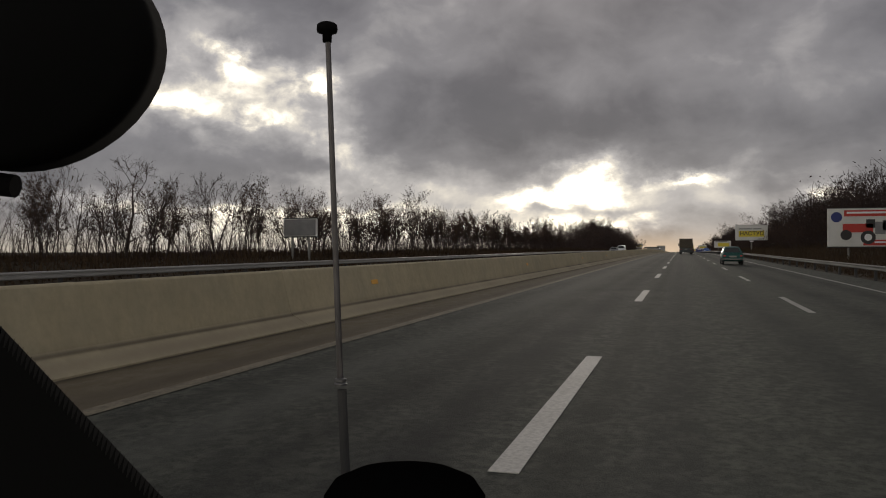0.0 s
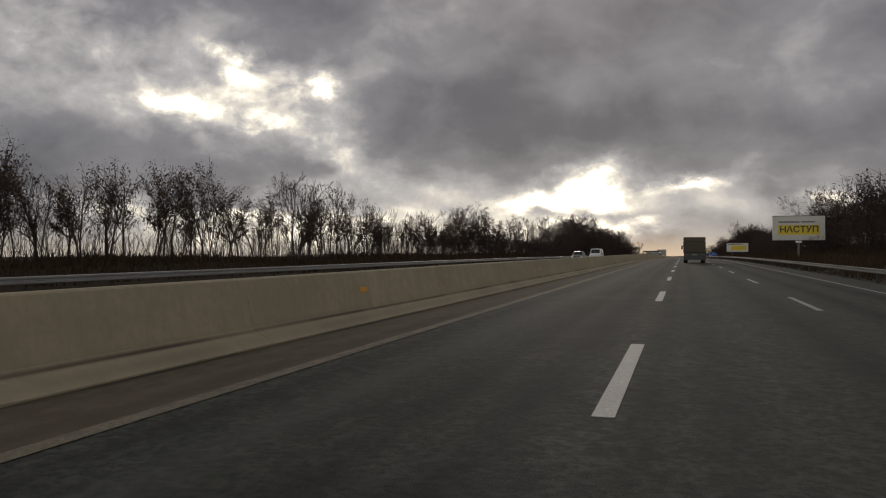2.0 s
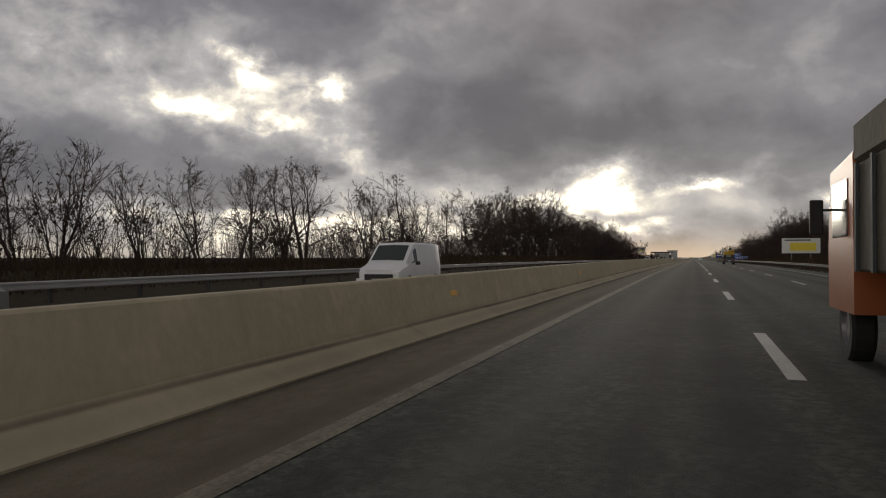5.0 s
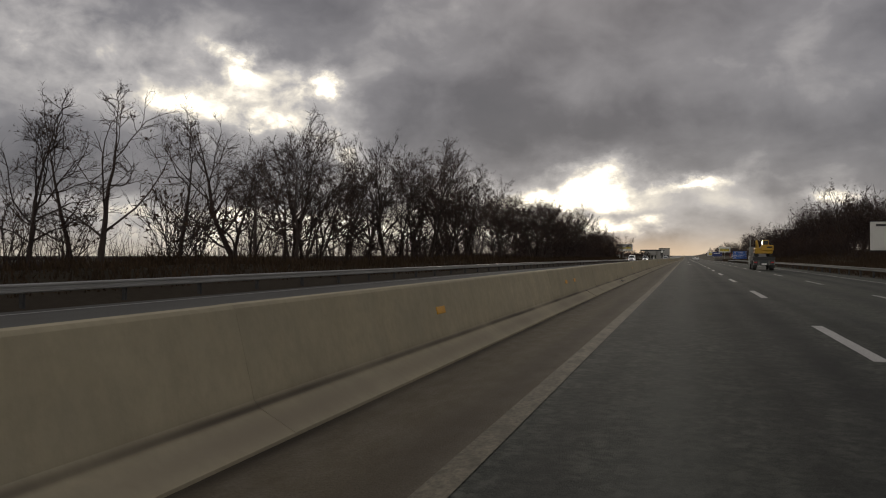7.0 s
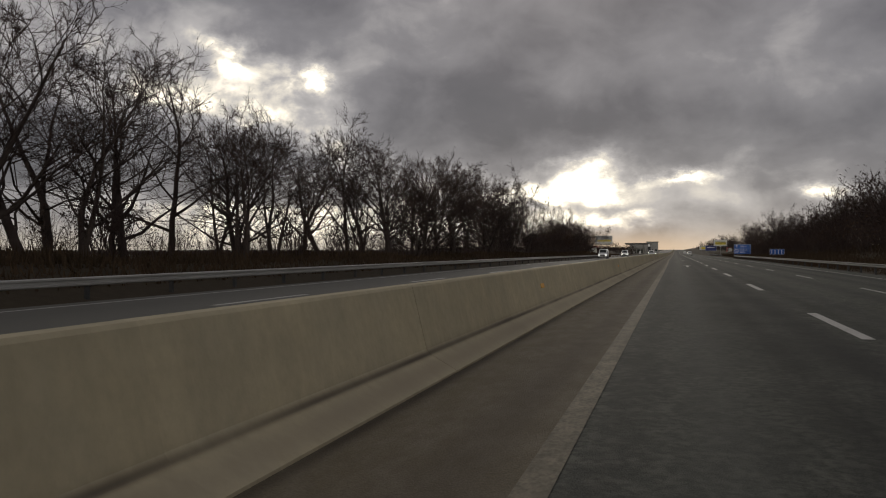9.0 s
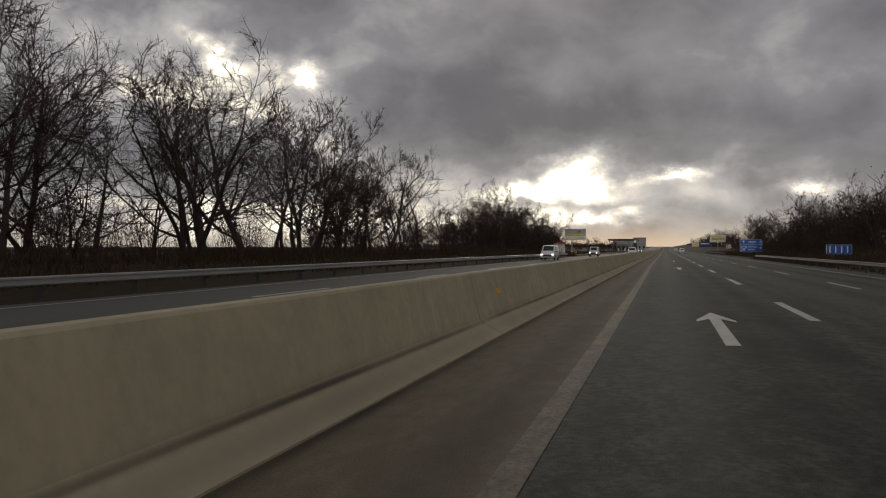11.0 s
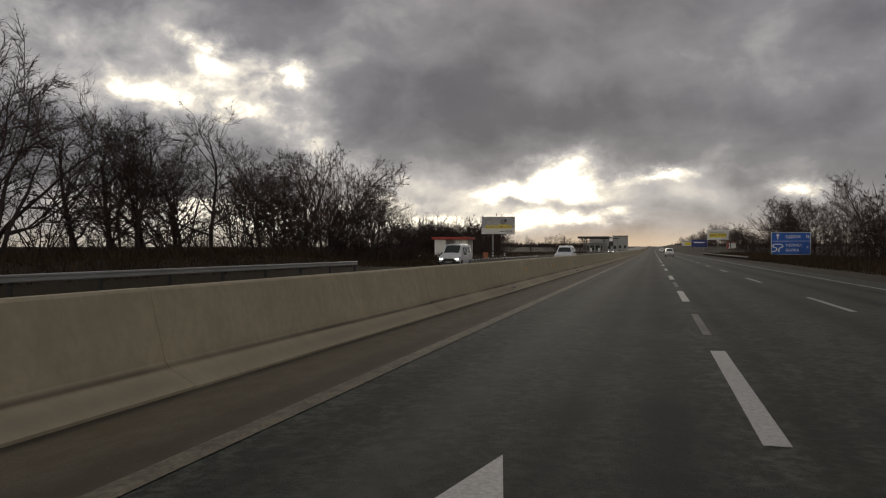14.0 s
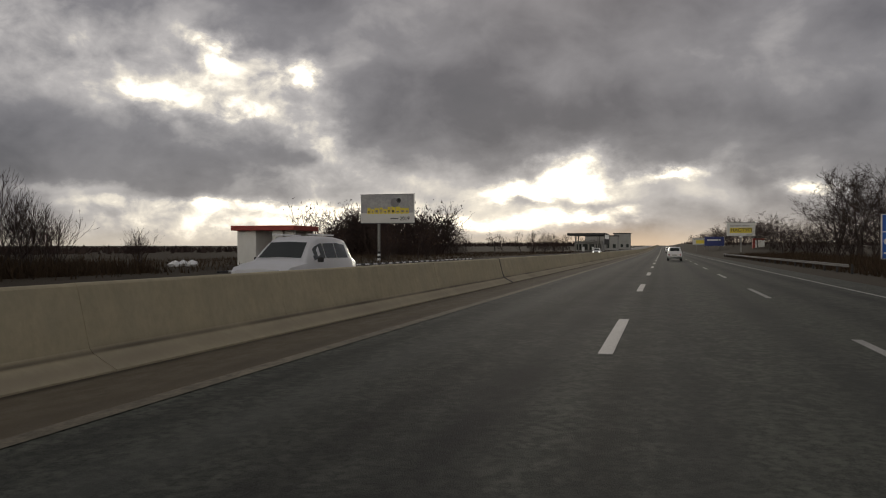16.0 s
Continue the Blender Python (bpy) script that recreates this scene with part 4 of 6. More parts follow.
def far_wood(name, x0, x1, y0, y1, hgt, seed):
    """A wood too far off to count: one mesh of ragged thin blades."""
    rnd = random.Random(seed)
    s = Shape()
    for _ in range(2600):
        x, y = rnd.uniform(x0, x1), rnd.uniform(y0, y1)
        hh = hgt * rnd.uniform(0.45, 1.0) * (0.75 + 0.35 * noise.noise(Vector((x * 0.03, y * 0.008, seed))))
        z, w = road_z(y), rnd.uniform(0.5, 1.6)
        a = rnd.uniform(0, 3.14)
        n = len(s.v)
        s.v += [(x - w * math.cos(a), y - w * math.sin(a), z - 0.5), (x + w * math.cos(a), y + w * math.sin(a), z - 0.5), (x + rnd.gauss(0, 0.8), y + rnd.gauss(0, 0.8), z + hh)]
        s.f.append((n, n + 1, n + 2))
    return tagged(new(name, s.mesh(name, TWIG)), "distant dark winter woodland on the skyline", "woodland", kind="stuff")


far_wood("far_wood", -400, -60, 1300, 1900, 9, 3)
far_wood("far_wood", 26, 320, 1250, 1800, 9, 5)
far_wood("far_hedge", -420, -130, 560, 900, 3.0, 8)


def brush(name, x0, x1, y0, y1, count, low, high, seed):
    """Dead grass and brush on the banks."""
    rnd = random.Random(seed)
    v, f = [], []
    for _ in range(count):
        y = rnd.uniform(y0, y1)
        x = rnd.uniform(x0, x1)
        z = road_z(y) + ground_dz(x, y) - 0.05
        clump = 0.65 + 0.6 * noise.noise(Vector((x * 0.35, y * 0.22, seed)))
        hh = rnd.uniform(low, high) * max(0.25, clump)
        w = rnd.uniform(0.02, 0.07)
        a = rnd.uniform(0, 6.28)
        lean = Vector((rnd.gauss(0, 0.28), rnd.gauss(0, 0.28), 1)) * hh
        n = len(v)
        v += [(x - w * math.cos(a), y - w * math.sin(a), z), (x + w * math.cos(a), y + w * math.sin(a), z), (x + lean.x, y + lean.y, z + lean.z)]
        f.append((n, n + 1, n + 2))
    me = bpy.data.meshes.new(name)
    me.from_pydata(v, [], f)
    me.materials.append(DRY_GRASS)
    return tagged(new(name, me), "dark brown dead grass and brush on the bank", "dry grass", kind="stuff")


brush("dry_grass", -29.5, -20.6, -20, 505, 90000, 0.3, 0.95, 2)
brush("dry_grass", 11.5, 23, -10, 640, 80000, 0.35, 1.2, 6)
brush("dry_grass", 9.5, 12.0, -10, 470, 30000, 0.15, 0.5, 12)
brush("dry_grass", -60, -25, 500, 760, 16000, 0.3, 0.8, 9)
brush("dry_grass", -42, -27.5, 494, 530, 15000, 0.8, 1.7, 14)


def thicket(name, x0, x1, y0, y1, count, low, high, seed):
    """Thin bare suckers standing between the trees, too many to count."""
    rnd = random.Random(seed)
    s = Shape()
    for _ in range(count):
        y, x = rnd.uniform(y0, y1), rnd.uniform(x0, x1)
        dense = 0.7 + 0.6 * noise.noise(Vector((x * 0.2, y * 0.13, seed)))
        p = Vector((x, y, road_z(y) + ground_dz(x, y) - 0.1))
        hh = rnd.uniform(low, high) * max(0.3, dense)
        d = Vector((rnd.gauss(0, 0.22), rnd.gauss(0, 0.22), 1)).normalized()
        q = p + d * (hh * 0.5)
        d = (d + Vector((rnd.gauss(0, 0.25), rnd.gauss(0, 0.25), rnd.gauss(0, 0.1)))).normalized()
        e = q + d * (hh * 0.5)
        s.tube(p, q, 0.016, 0.012, 3)
        s.spike(q, e, 0.012)
        for _ in range(5):
            a = p.lerp(q, rnd.uniform(0.3, 1.0)) if rnd.random() < 0.5 else q.lerp(e, rnd.uniform(0, 0.8))
            s.spike(a, a + off(rnd, d, rnd.uniform(0.4, 1.1)) * (hh * rnd.uniform(0.15, 0.4)), 0.008)
    return tagged(new(name, s.mesh(name, TWIG)), "thicket of thin bare suckers between the trees", "undergrowth", kind="stuff")


thicket("undergrowth", -30.5, -23.5, -14, 240, 4600, 2.2, 4.6, 21)
thicket("undergrowth", -36, -24.5, 235, 515, 4400, 1.2, 3.6, 22)
thicket("undergrowth", 19, 27, -6, 560, 5000, 1.8, 5.2, 23)
thicket("undergrowth", -73, -45, 640, 682, 2600, 4.5, 8.0, 31)

PLATE = node_mat("dusty_number_plate", (0.32, 0.32, 0.29), 0.6)
DUSTY_RED = glow_mat("dusty_tail_lamp", (0.2, 0.045, 0.045), 0.08)
# ---- signs and billboards ----


def billboard(x, y, w, hgt, low, label, name="billboard", legs=2, leg_x=None, yaw=0.0, back=False):
    """A board that faces the drivers coming along +y (or the other way with yaw 180), on steel posts."""
    root = thing(name, pose(x, y, road_z(y), 0, 0, yaw), label, "billboard" if name == "billboard" else "sign", "boards beside the road")
    s = Shape()
    s.box(-w / 2, w / 2, 0.0, 0.22, low, low + hgt, 0.03)
    part("panel", s, BOARD_WHITE, root)
    f = Shape()
    for a, b, c, d in ((-w / 2 - 0.06, w / 2 + 0.06, low - 0.07, low), (-w / 2 - 0.06, w / 2 + 0.06, low + hgt, low + hgt + 0.06)):
        f.box(a, b, -0.02, 0.24, c, d)
    part("frame", f, DARK_STEEL, root)
    for k in range(legs):
        px = (leg_x or [0.0] if legs == 1 else leg_x or [-w / 4, w / 4])[k]
        p = Shape()
        p.tube((px, 0.15, min(-0.4, ground_dz(x, y) - 0.4)), (px, 0.15, low), 0.16 if legs == 1 else 0.09, 0.16 if legs == 1 else 0.09, 10, True)
        part("post", p, STEEL_POST, root)
    return root


def panel_on(root, x0, x1, z0, z1, material, name="print", y=-0.004, label=""):
    s = Shape()
    s.box(x0, x1, y - 0.004, y, z0, z1)
    return part(name, s, material, root, label)


def slogan_board(x, y, low=2.6):
    b = billboard(x, y, 6.2, 3.1, low, "white billboard with a yellow band and black lettering on posts", legs=1)
    panel_on(b, -2.45, 2.45, low + 0.72, low + 1.95, YELLOW, "colour_band")
    words("НАСТУП", 1.12, 0.05, -0.02, low + 1.36, INK, b, 0.022)
    for k, (a, c) in enumerate(((-2.4, 0.1), (0.3, 1.9))):
        panel_on(b, a, c, low + 2.25, low + 2.45, BOARD_GREY, "lettering_bar")
    words("2019", 0.62, 1.75, -0.02, low + 0.24, BOARD_GREY, b, 0.006)
    s = Shape()
    s.box(-0.35, 0.35, -0.1, 0.1, low - 0.32, low - 0.07, 0.02)
    part("floodlight_box", s, SIGN_WHITE, b)
    return b


slogan_board(14.9, 170.4, 2.84)
slogan_board(18.3, 682.0, 4.3)


def tractor_board(x, y, low):
    b = billboard(x, y, 6.2, 3.1, low, "white billboard with red machine picture and red band on two posts")
    panel_on(b, -1.9, 3.0, low + 2.45, low + 2.95, RED, "colour_band")
    bars(-1.7, low + 2.82, 4.4, 0.2, -0.012, 1, SIGN_WHITE, b)
    panel_on(b, -0.5, 3.0, low + 0.1, low + 0.55, RED, "colour_band")
    bars(0.3, low + 0.42, 1.9, 0.18, -0.012, 1, SIGN_WHITE, b)
    for px, pz, r, mat in ((-2.45, 2.4, 0.42, DEEP_BLUE), (-1.75, 0.95, 0.42, INK), (-0.15, 0.75, 0.55, INK), (2.5, 0.75, 0.55, INK), (-0.15, 0.75, 0.28, SIGN_WHITE), (2.5, 0.75, 0.28, SIGN_WHITE)):
        s = Shape()
        yy = -0.012 if mat is not SIGN_WHITE else -0.018
        s.lathe([(0.0, yy), (r, yy), (r, yy + 0.006)], "y", 24, (px, 0, low + pz))
        part("printed_disc", s, mat, b)
    for x0, x1, z0, z1, mat in ((-2.0, 0.2, 1.15, 1.85, RED), (-0.3, 0.35, 1.5, 2.2, INK), (0.35, 1.1, 1.0, 2.0, BOARD_GREY), (1.2, 3.0, 1.25, 1.9, DEEP_BLUE), (0.9, 1.6, 1.3, 2.1, INK)):
        panel_on(b, x0, x1, low + z0, low + z1, mat, "printed_shape", -0.005)
    return b


tractor_board(15.6, 69.5, 1.42)


def small_yellow_board(x, y, low):
    b = billboard(x, y, 5.6, 2.4, low, "white roadside board with a yellow patch on posts")
    panel_on(b, -1.6, 2.2, low + 0.4, low + 1.7, YELLOW, "colour_band")
    bars(-2.4, low + 2.2, 3.8, 0.25, -0.01, 1, INK, b)
    return b


small_yellow_board(15.1, 290.0, 1.87)


def direction_sign(x, y):
    """Blue direction sign with place names and distances."""
    low, w, hgt = 0.7, 5.25, 3.2
    b = billboard(x, y, w, hgt, low, "large blue direction sign with white lettering and arrows", "direction_sign")
    panel_on(b, -w / 2 + 0.06, w / 2 - 0.06, low + 0.06, low + hgt - 0.06, BLUE, "sign_face", -0.004)
    panel_on(b, -w / 2 + 0.06, w / 2 - 0.06, low + 1.92, low + 1.97, SIGN_WHITE, "dividing_line", -0.01)
    words("ОДЕСА", 0.56, 0.3, -0.02, low + 2.55, SIGN_WHITE, b, 0.01)
    words("12", 0.5, 2.2, -0.02, low + 2.6, SIGN_WHITE, b)
    words("ВЕЛИКА", 0.52, 0.4, -0.02, low + 1.32, SIGN_WHITE, b, 0.008)
    words("БАЛКА", 0.52, 0.2, -0.02, low + 0.62, SIGN_WHITE, b, 0.008)
    words("5", 0.5, 2.2, -0.02, low + 1.0, SIGN_WHITE, b)
    s = Shape()
    y0 = -0.016
    s.v += [(-1.82, y0, low + 2.2), (-1.68, y0, low + 2.2), (-1.68, y0, low + 2.7), (-1.45, y0, low + 2.7), (-1.75, y0, low + 3.05), (-2.05, y0, low + 2.7), (-1.82, y0, low + 2.7)]
    s.f.append((0, 1, 2, 3, 4, 5, 6))
    part("up_arrow", s, SIGN_WHITE, b)
    s = Shape()
    pts = [(-2.5, 0.45), (-2.1, 0.45), (-1.85, 0.7), (-1.95, 1.0), (-2.35, 1.1), (-2.45, 1.3), (-2.2, 1.5), (-1.3, 1.5), (-1.05, 1.3), (-1.15, 1.05), (-1.45, 1.0), (-1.6, 0.75), (-1.6, 0.35)]
    for (a, c), (d, e) in zip(pts, pts[1:]):
        s.tube((a, y0, low + c), (d, y0, low + e), 0.1, 0.1, 4)
    part("turn_arrow", s, SIGN_WHITE, b)
    return b


direction_sign(18.2, 551.0)


def chevron_sign(x, y):
    low, w = 0.87, 2.4
    b = billboard(x, y, w, 1.0, low, "blue roadside panel with white upright strokes", "lane_sign")
    panel_on(b, -w / 2 + 0.04, w / 2 - 0.04, low + 0.04, low + 0.96, BLUE, "sign_face", -0.004)
    for k in range(4):
        panel_on(b, -0.95 + 0.55 * k, -0.83 + 0.55 * k, low + 0.14, low + 0.86, SIGN_WHITE, "stroke", -0.01)
    return b


chevron_sign(14.4, 428.0)


def blue_board(x, y):
    b = billboard(x, y, 6.2, 3.0, 2.1, "dark blue billboard with a pale strip on posts")
    panel_on(b, -3.05, 3.05, 2.13, 5.07, DEEP_BLUE, "printed_field", -0.004)
    bars(-2.2, 4.2, 4.2, 0.5, -0.01, 1, SIGN_WHITE, b)
    return b


blue_board(17.0, 757.0)
small_yellow_board(14.6, 800.0, 2.6)


def left_billboard(x, y):
    """Large board across the road: grey top, yellow lettering strip, white foot."""
    low = 4.25
    b = billboard(x, y, 6.2, 3.1, low, "billboard with grey picture and yellow strip on one post", legs=1, leg_x=[-1.0])
    panel_on(b, -3.05, 3.05, low + 1.1, low + 3.07, PHOTO_GREY, "printed_field", -0.004)
    rnd = random.Random(3)
    a = -2.3
    while a < 2.5:
        w, up = rnd.uniform(0.34, 0.5), rnd.uniform(0.5, 0.8)
        panel_on(b, a, a + w, low + 1.0, low + 1.0 + up, YELLOW, "letter_block", -0.008)
        panel_on(b, a + 0.1, a + w - 0.12, low + 1.15, low + 0.9 + up * rnd.uniform(0.5, 0.9), BOARD_GREY if rnd.random() < 0.6 else INK, "lettering_bar", -0.014)
        a += w + rnd.uniform(0.04, 0.09)
    words("2019", 0.56, 2.05, -0.02, low + 0.45, INK, b, 0.004)
    panel_on(b, 0.4, 1.3, low + 0.42, low + 0.52, INK, "lettering_bar", -0.01)
    for px, pz, r in ((0.9, 2.2, 0.5), (1.35, 2.45, 0.26)):
        s = Shape()
        s.lathe([(0.0, -0.014), (r, -0.014), (r, -0.006)], "y", 18, (px, 0, low + pz))
        part("printed_disc", s, BOARD_GREY if px == 0.9 else INK, b)
    return b


bb = left_billboard(-28.3, 570.0)
for z0, mat in ((0.15, SIGN_WHITE), (0.4, INK), (0.65, SIGN_WHITE), (0.9, INK)):
    ring = Shape()
    ring.tube((-1.0, 0.15, z0), (-1.0, 0.15, z0 + 0.22), 0.168, 0.168, 12, True)
    part("painted_band", ring, mat, bb)


def marker_post(x, y):
    root = thing("marker_post", pose(x, y, road_z(y)), "dark roadside marker post with white bands", "post", "marker posts")
    s = Shape()
    s.tube((0, 0, -0.2), (0, 0, 1.15), 0.07, 0.06, 8, True)
    part("pole", s, INK, root)
    for z in (0.55, 0.8):
        s = Shape()
        s.tube((0, 0, z), (0, 0, z + 0.12), 0.075, 0.075, 8, True)
        part("white_band", s, SIGN_WHITE, root)


marker_post(-19.9, 532.0)


def small_grey_board(x, y):
    b = billboard(x, y, 2.4, 1.15, 2.2, "plain grey back of a road sign on posts", "road_sign")
    panel_on(b, -1.15, 1.15, 2.24, 3.31, BOARD_GREY, "sign_back", -0.004)


small_grey_board(-22.8, 45.7)

# ---- roadside buildings ----


def bus_shelter(x, y, w, d, hgt):
    """White roadside shelter: closed room at one end, arch with an oval opening, red flat roof."""
    root = thing("bus_shelter", pose(x, y, road_z(y) + ground_dz(x, y) - 0.05), "white roadside bus shelter with a flat red roof", "shelter")
    s = Shape()
    s.box(-w / 2, -w / 2 + w * 0.34, 0, d, -0.2, hgt - 0.42, 0.02)
    part("closed_room", s, WALL_WHITE, root)
    s = Shape()
    s.box(-w / 2 + w * 0.34, w / 2, d - 0.2, d, -0.2, hgt - 0.42)
    part("rear_wall", s, WALL_WHITE, root)
    s = Shape()
    s.box(w / 2 - w * 0.17, w / 2, 0.25, 0.5, -0.2, hgt - 0.42)
    part("end_wall", s, WALL_WHITE, root)
    # arch panel with an oval hole, as a ring of quads
    s = Shape()
    n, cx, cz, hw, hh2 = 28, w * 0.22, (hgt - 0.42) / 2, w * 0.09, (hgt - 0.42) / 2
    for yy in (0.0, 0.2):
        for i in range(n):
            t = 2 * math.pi * i / n
            c, q = math.cos(t), math.sin(t)
            k = 1 / max(abs(c), abs(q))
            s.v.append((cx + hw * c * k, yy, cz + hh2 * q * k))
        for i in range(n):
            t = 2 * math.pi * i / n
            s.v.append((cx + 0.27 * math.cos(t), yy, cz + 0.15 + 0.8 * math.sin(t)))
    for i in range(n):
        j = (i + 1) % n
        s.f += [(i, j, n + j, n + i), (2 * n + i, 3 * n + i, 3 * n + j, 2 * n + j), (n + i, n + j, 3 * n + j, 3 * n + i), (i, 2 * n + i, 2 * n + j, j)]
    part("arch_panel", s, WALL_WHITE, root, "white panel with an oval opening")
    s = Shape()
    s.box(-w / 2 - 0.35, w / 2 + 0.35, -0.5, d + 0.3, hgt - 0.42, hgt, 0.03)
    part("roof", s, ROOF_RED, root, "flat roof with red fascia")
    s = Shape()
    s.box(-0.6, w / 2 - 0.2, 1.2, 1.7, 0.35, 0.45)
    for px in (-0.4, w / 2 - 0.5):
        s.box(px, px + 0.15, 1.3, 1.6, -0.2, 0.35)
    part("bench", s, DARK_STEEL, root)
    return root


bus_shelter(-31.9, 549.5, 5.3, 4.0, 3.4)


def litter_bin(x, y):
    root = thing("litter_bin", pose(x, y, road_z(y) + ground_dz(x, y)), "faded orange litter bin beside the bus shelter", "bin", "bins")
    s = Shape()
    s.lathe([(0.0, -0.05), (0.3, -0.05), (0.4, 0.85), (0.4, 0.9), (0.34, 0.9), (0.3, 0.2), (0.0, 0.2)], "z", 16)
    part("tub", s, ORANGE_BIN, root)


litter_bin(-30.6, 548.4)
litter_bin(-25.8, 547.5)


def painted_kerb(x, y0, y1):
    root = thing("painted_kerb", Matrix(), "kerb of alternating black and white painted blocks", "kerb", kind="structure")
    s = Shape()
    s.box(-0.1, 0.1, 0.01, 0.99, -0.15, 0.16, 0.02)
    white, black = s.mesh("kerb_block", SIGN_WHITE), s.mesh("kerb_block", INK)
    for i in range(int(y1 - y0)):
        o = new("kerb_block", white if i % 2 else black)
        o.parent = root
        o.matrix_local = pose(x, y0 + i, road_z(y0 + i) - 0.03)


painted_kerb(-24.2, 530, 592)


def litter_bags():
    rnd = random.Random(5)
    for x, y in ((-35.3, 544.0), (-36.2, 543.0), (-37.0, 545.2)):
        root = thing("litter_bag", pose(x, y, road_z(y) + ground_dz(x, y), 0, 0, rnd.uniform(0, 360)), "crumpled white rubbish bag lying on grass", "rubbish", "rubbish bags")
        s = Shape()
        s.lathe([(0.0, -0.02), (0.4, 0.0), (0.5, 0.18), (0.3, 0.36), (0.08, 0.44), (0.0, 0.44)], "z", 11)
        s.v = [(a * rnd.uniform(0.8, 1.25), b * rnd.uniform(0.8, 1.25), c * rnd.uniform(0.8, 1.2)) for a, b, c in s.v]
        part("bag", s, SIGN_WHITE, root)


litter_bags()


def small_kiosk(x, y):
    root = thing("roadside_kiosk", pose(x, y, road_z(y) + ground_dz(x, y)), "small white kiosk with a red top beside the road", "kiosk")
    s = Shape()
    s.box(-0.8, 1.3, 0, 2.0, -0.4, 1.9, 0.03)
    part("wall", s, WALL_WHITE, root)
    s = Shape()
    s.box(-1.3, 1.4, -0.2, 2.2, 1.9, 2.3, 0.05)
    part("roof", s, ROOF_RED, root)
    s = Shape()
    s.box(-1.3, -0.8, -0.05, 2.0, -0.4, 1.9, 0.03)
    part("side_panel", s, ROOF_RED, root)


small_kiosk(22.8, 688.0)


def fuel_station(x, y):
    root = thing("fuel_station", pose(x, y, road_z(y) + 0.1), "dark flat fuel station canopy on columns with pale shop", "fuel station")
    s = Shape()
    s.box(-8.0, 6.0, 0, 14, 5.9, 6.8, 0.08)
    part("canopy", s, DARK_STEEL, root, "dark canopy roof")
    for px in (-5, 3):
        for py in (2, 12):
            s = Shape()
            s.box(px - 0.25, px + 0.25, py - 0.25, py + 0.25, -0.5, 5.9, 0.03)
            part("column", s, STEEL_POST, root)
    s = Shape()
    s.box(-7, 4, 16, 24, -0.5, 3.9, 0.05)
    part("shop", s, PALE_BLOCK, root)
    for k in range(4):
        s = Shape()
        s.box(-6.2 + 2.5 * k, -4.4 + 2.5 * k, 15.96, 16.0, 0.5, 2.8)
        part("shop_window", s, GLASS, root)
    for k in range(2):
        s = Shape()
        s.box(-3.0 + 3.6 * k, -2.2 + 3.6 * k, 5, 6.5, -0.3, 1.7, 0.05)
        part("fuel_pump", s, SIGN_WHITE, root)
    return root


fuel_station(-25.5, 780.0)


def price_pole(x, y):
    root = thing("price_pole", pose(x, y, road_z(y)), "dark upright price sign on one pole", "sign")
    s = Shape()
    s.box(-0.9, 0.9, -0.15, 0.15, 2.6, 6.4, 0.04)
    part("panel", s, DARK_STEEL, root)
    s = Shape()
    s.tube((0, 0, -0.4), (0, 0, 2.6), 0.12, 0.12, 8, True)
    part("pole", s, STEEL_POST, root)
    panel_on(root, -0.7, 0.7, 4.6, 6.1, SIGN_WHITE, "price_face", -0.154)


price_pole(-18.6, 775.0)


def far_block(x, y, w, d, hgt):
    root = thing("far_building", pose(x, y, road_z(y)), "pale flat-roofed building far along the road", "building")
    s = Shape()
    s.box(-w / 2, w / 2, 0, d, -1, hgt, 0.05)
    part("wall", s, PALE_BLOCK, root)
    s = Shape()
    s.box(-w / 2 - 0.3, w / 2 + 0.3, -0.3, d + 0.3, hgt, hgt + 0.5, 0.05)
    part("roof", s, DARK_STEEL, root)
    n = int(w / 3)
    for k in range(n):
        s = Shape()
        s.box(-w / 2 + 3 * k + 0.8, -w / 2 + 3 * k + 2.2, -0.04, 0.0, 1.0, min(hgt - 0.6, 2.8))
        part("window", s, GLASS, root)


far_block(-27.0, 860.0, 15, 10, 6.5)
far_block(-21.0, 930.0, 9, 9, 8.5)

# ---- vehicles ----


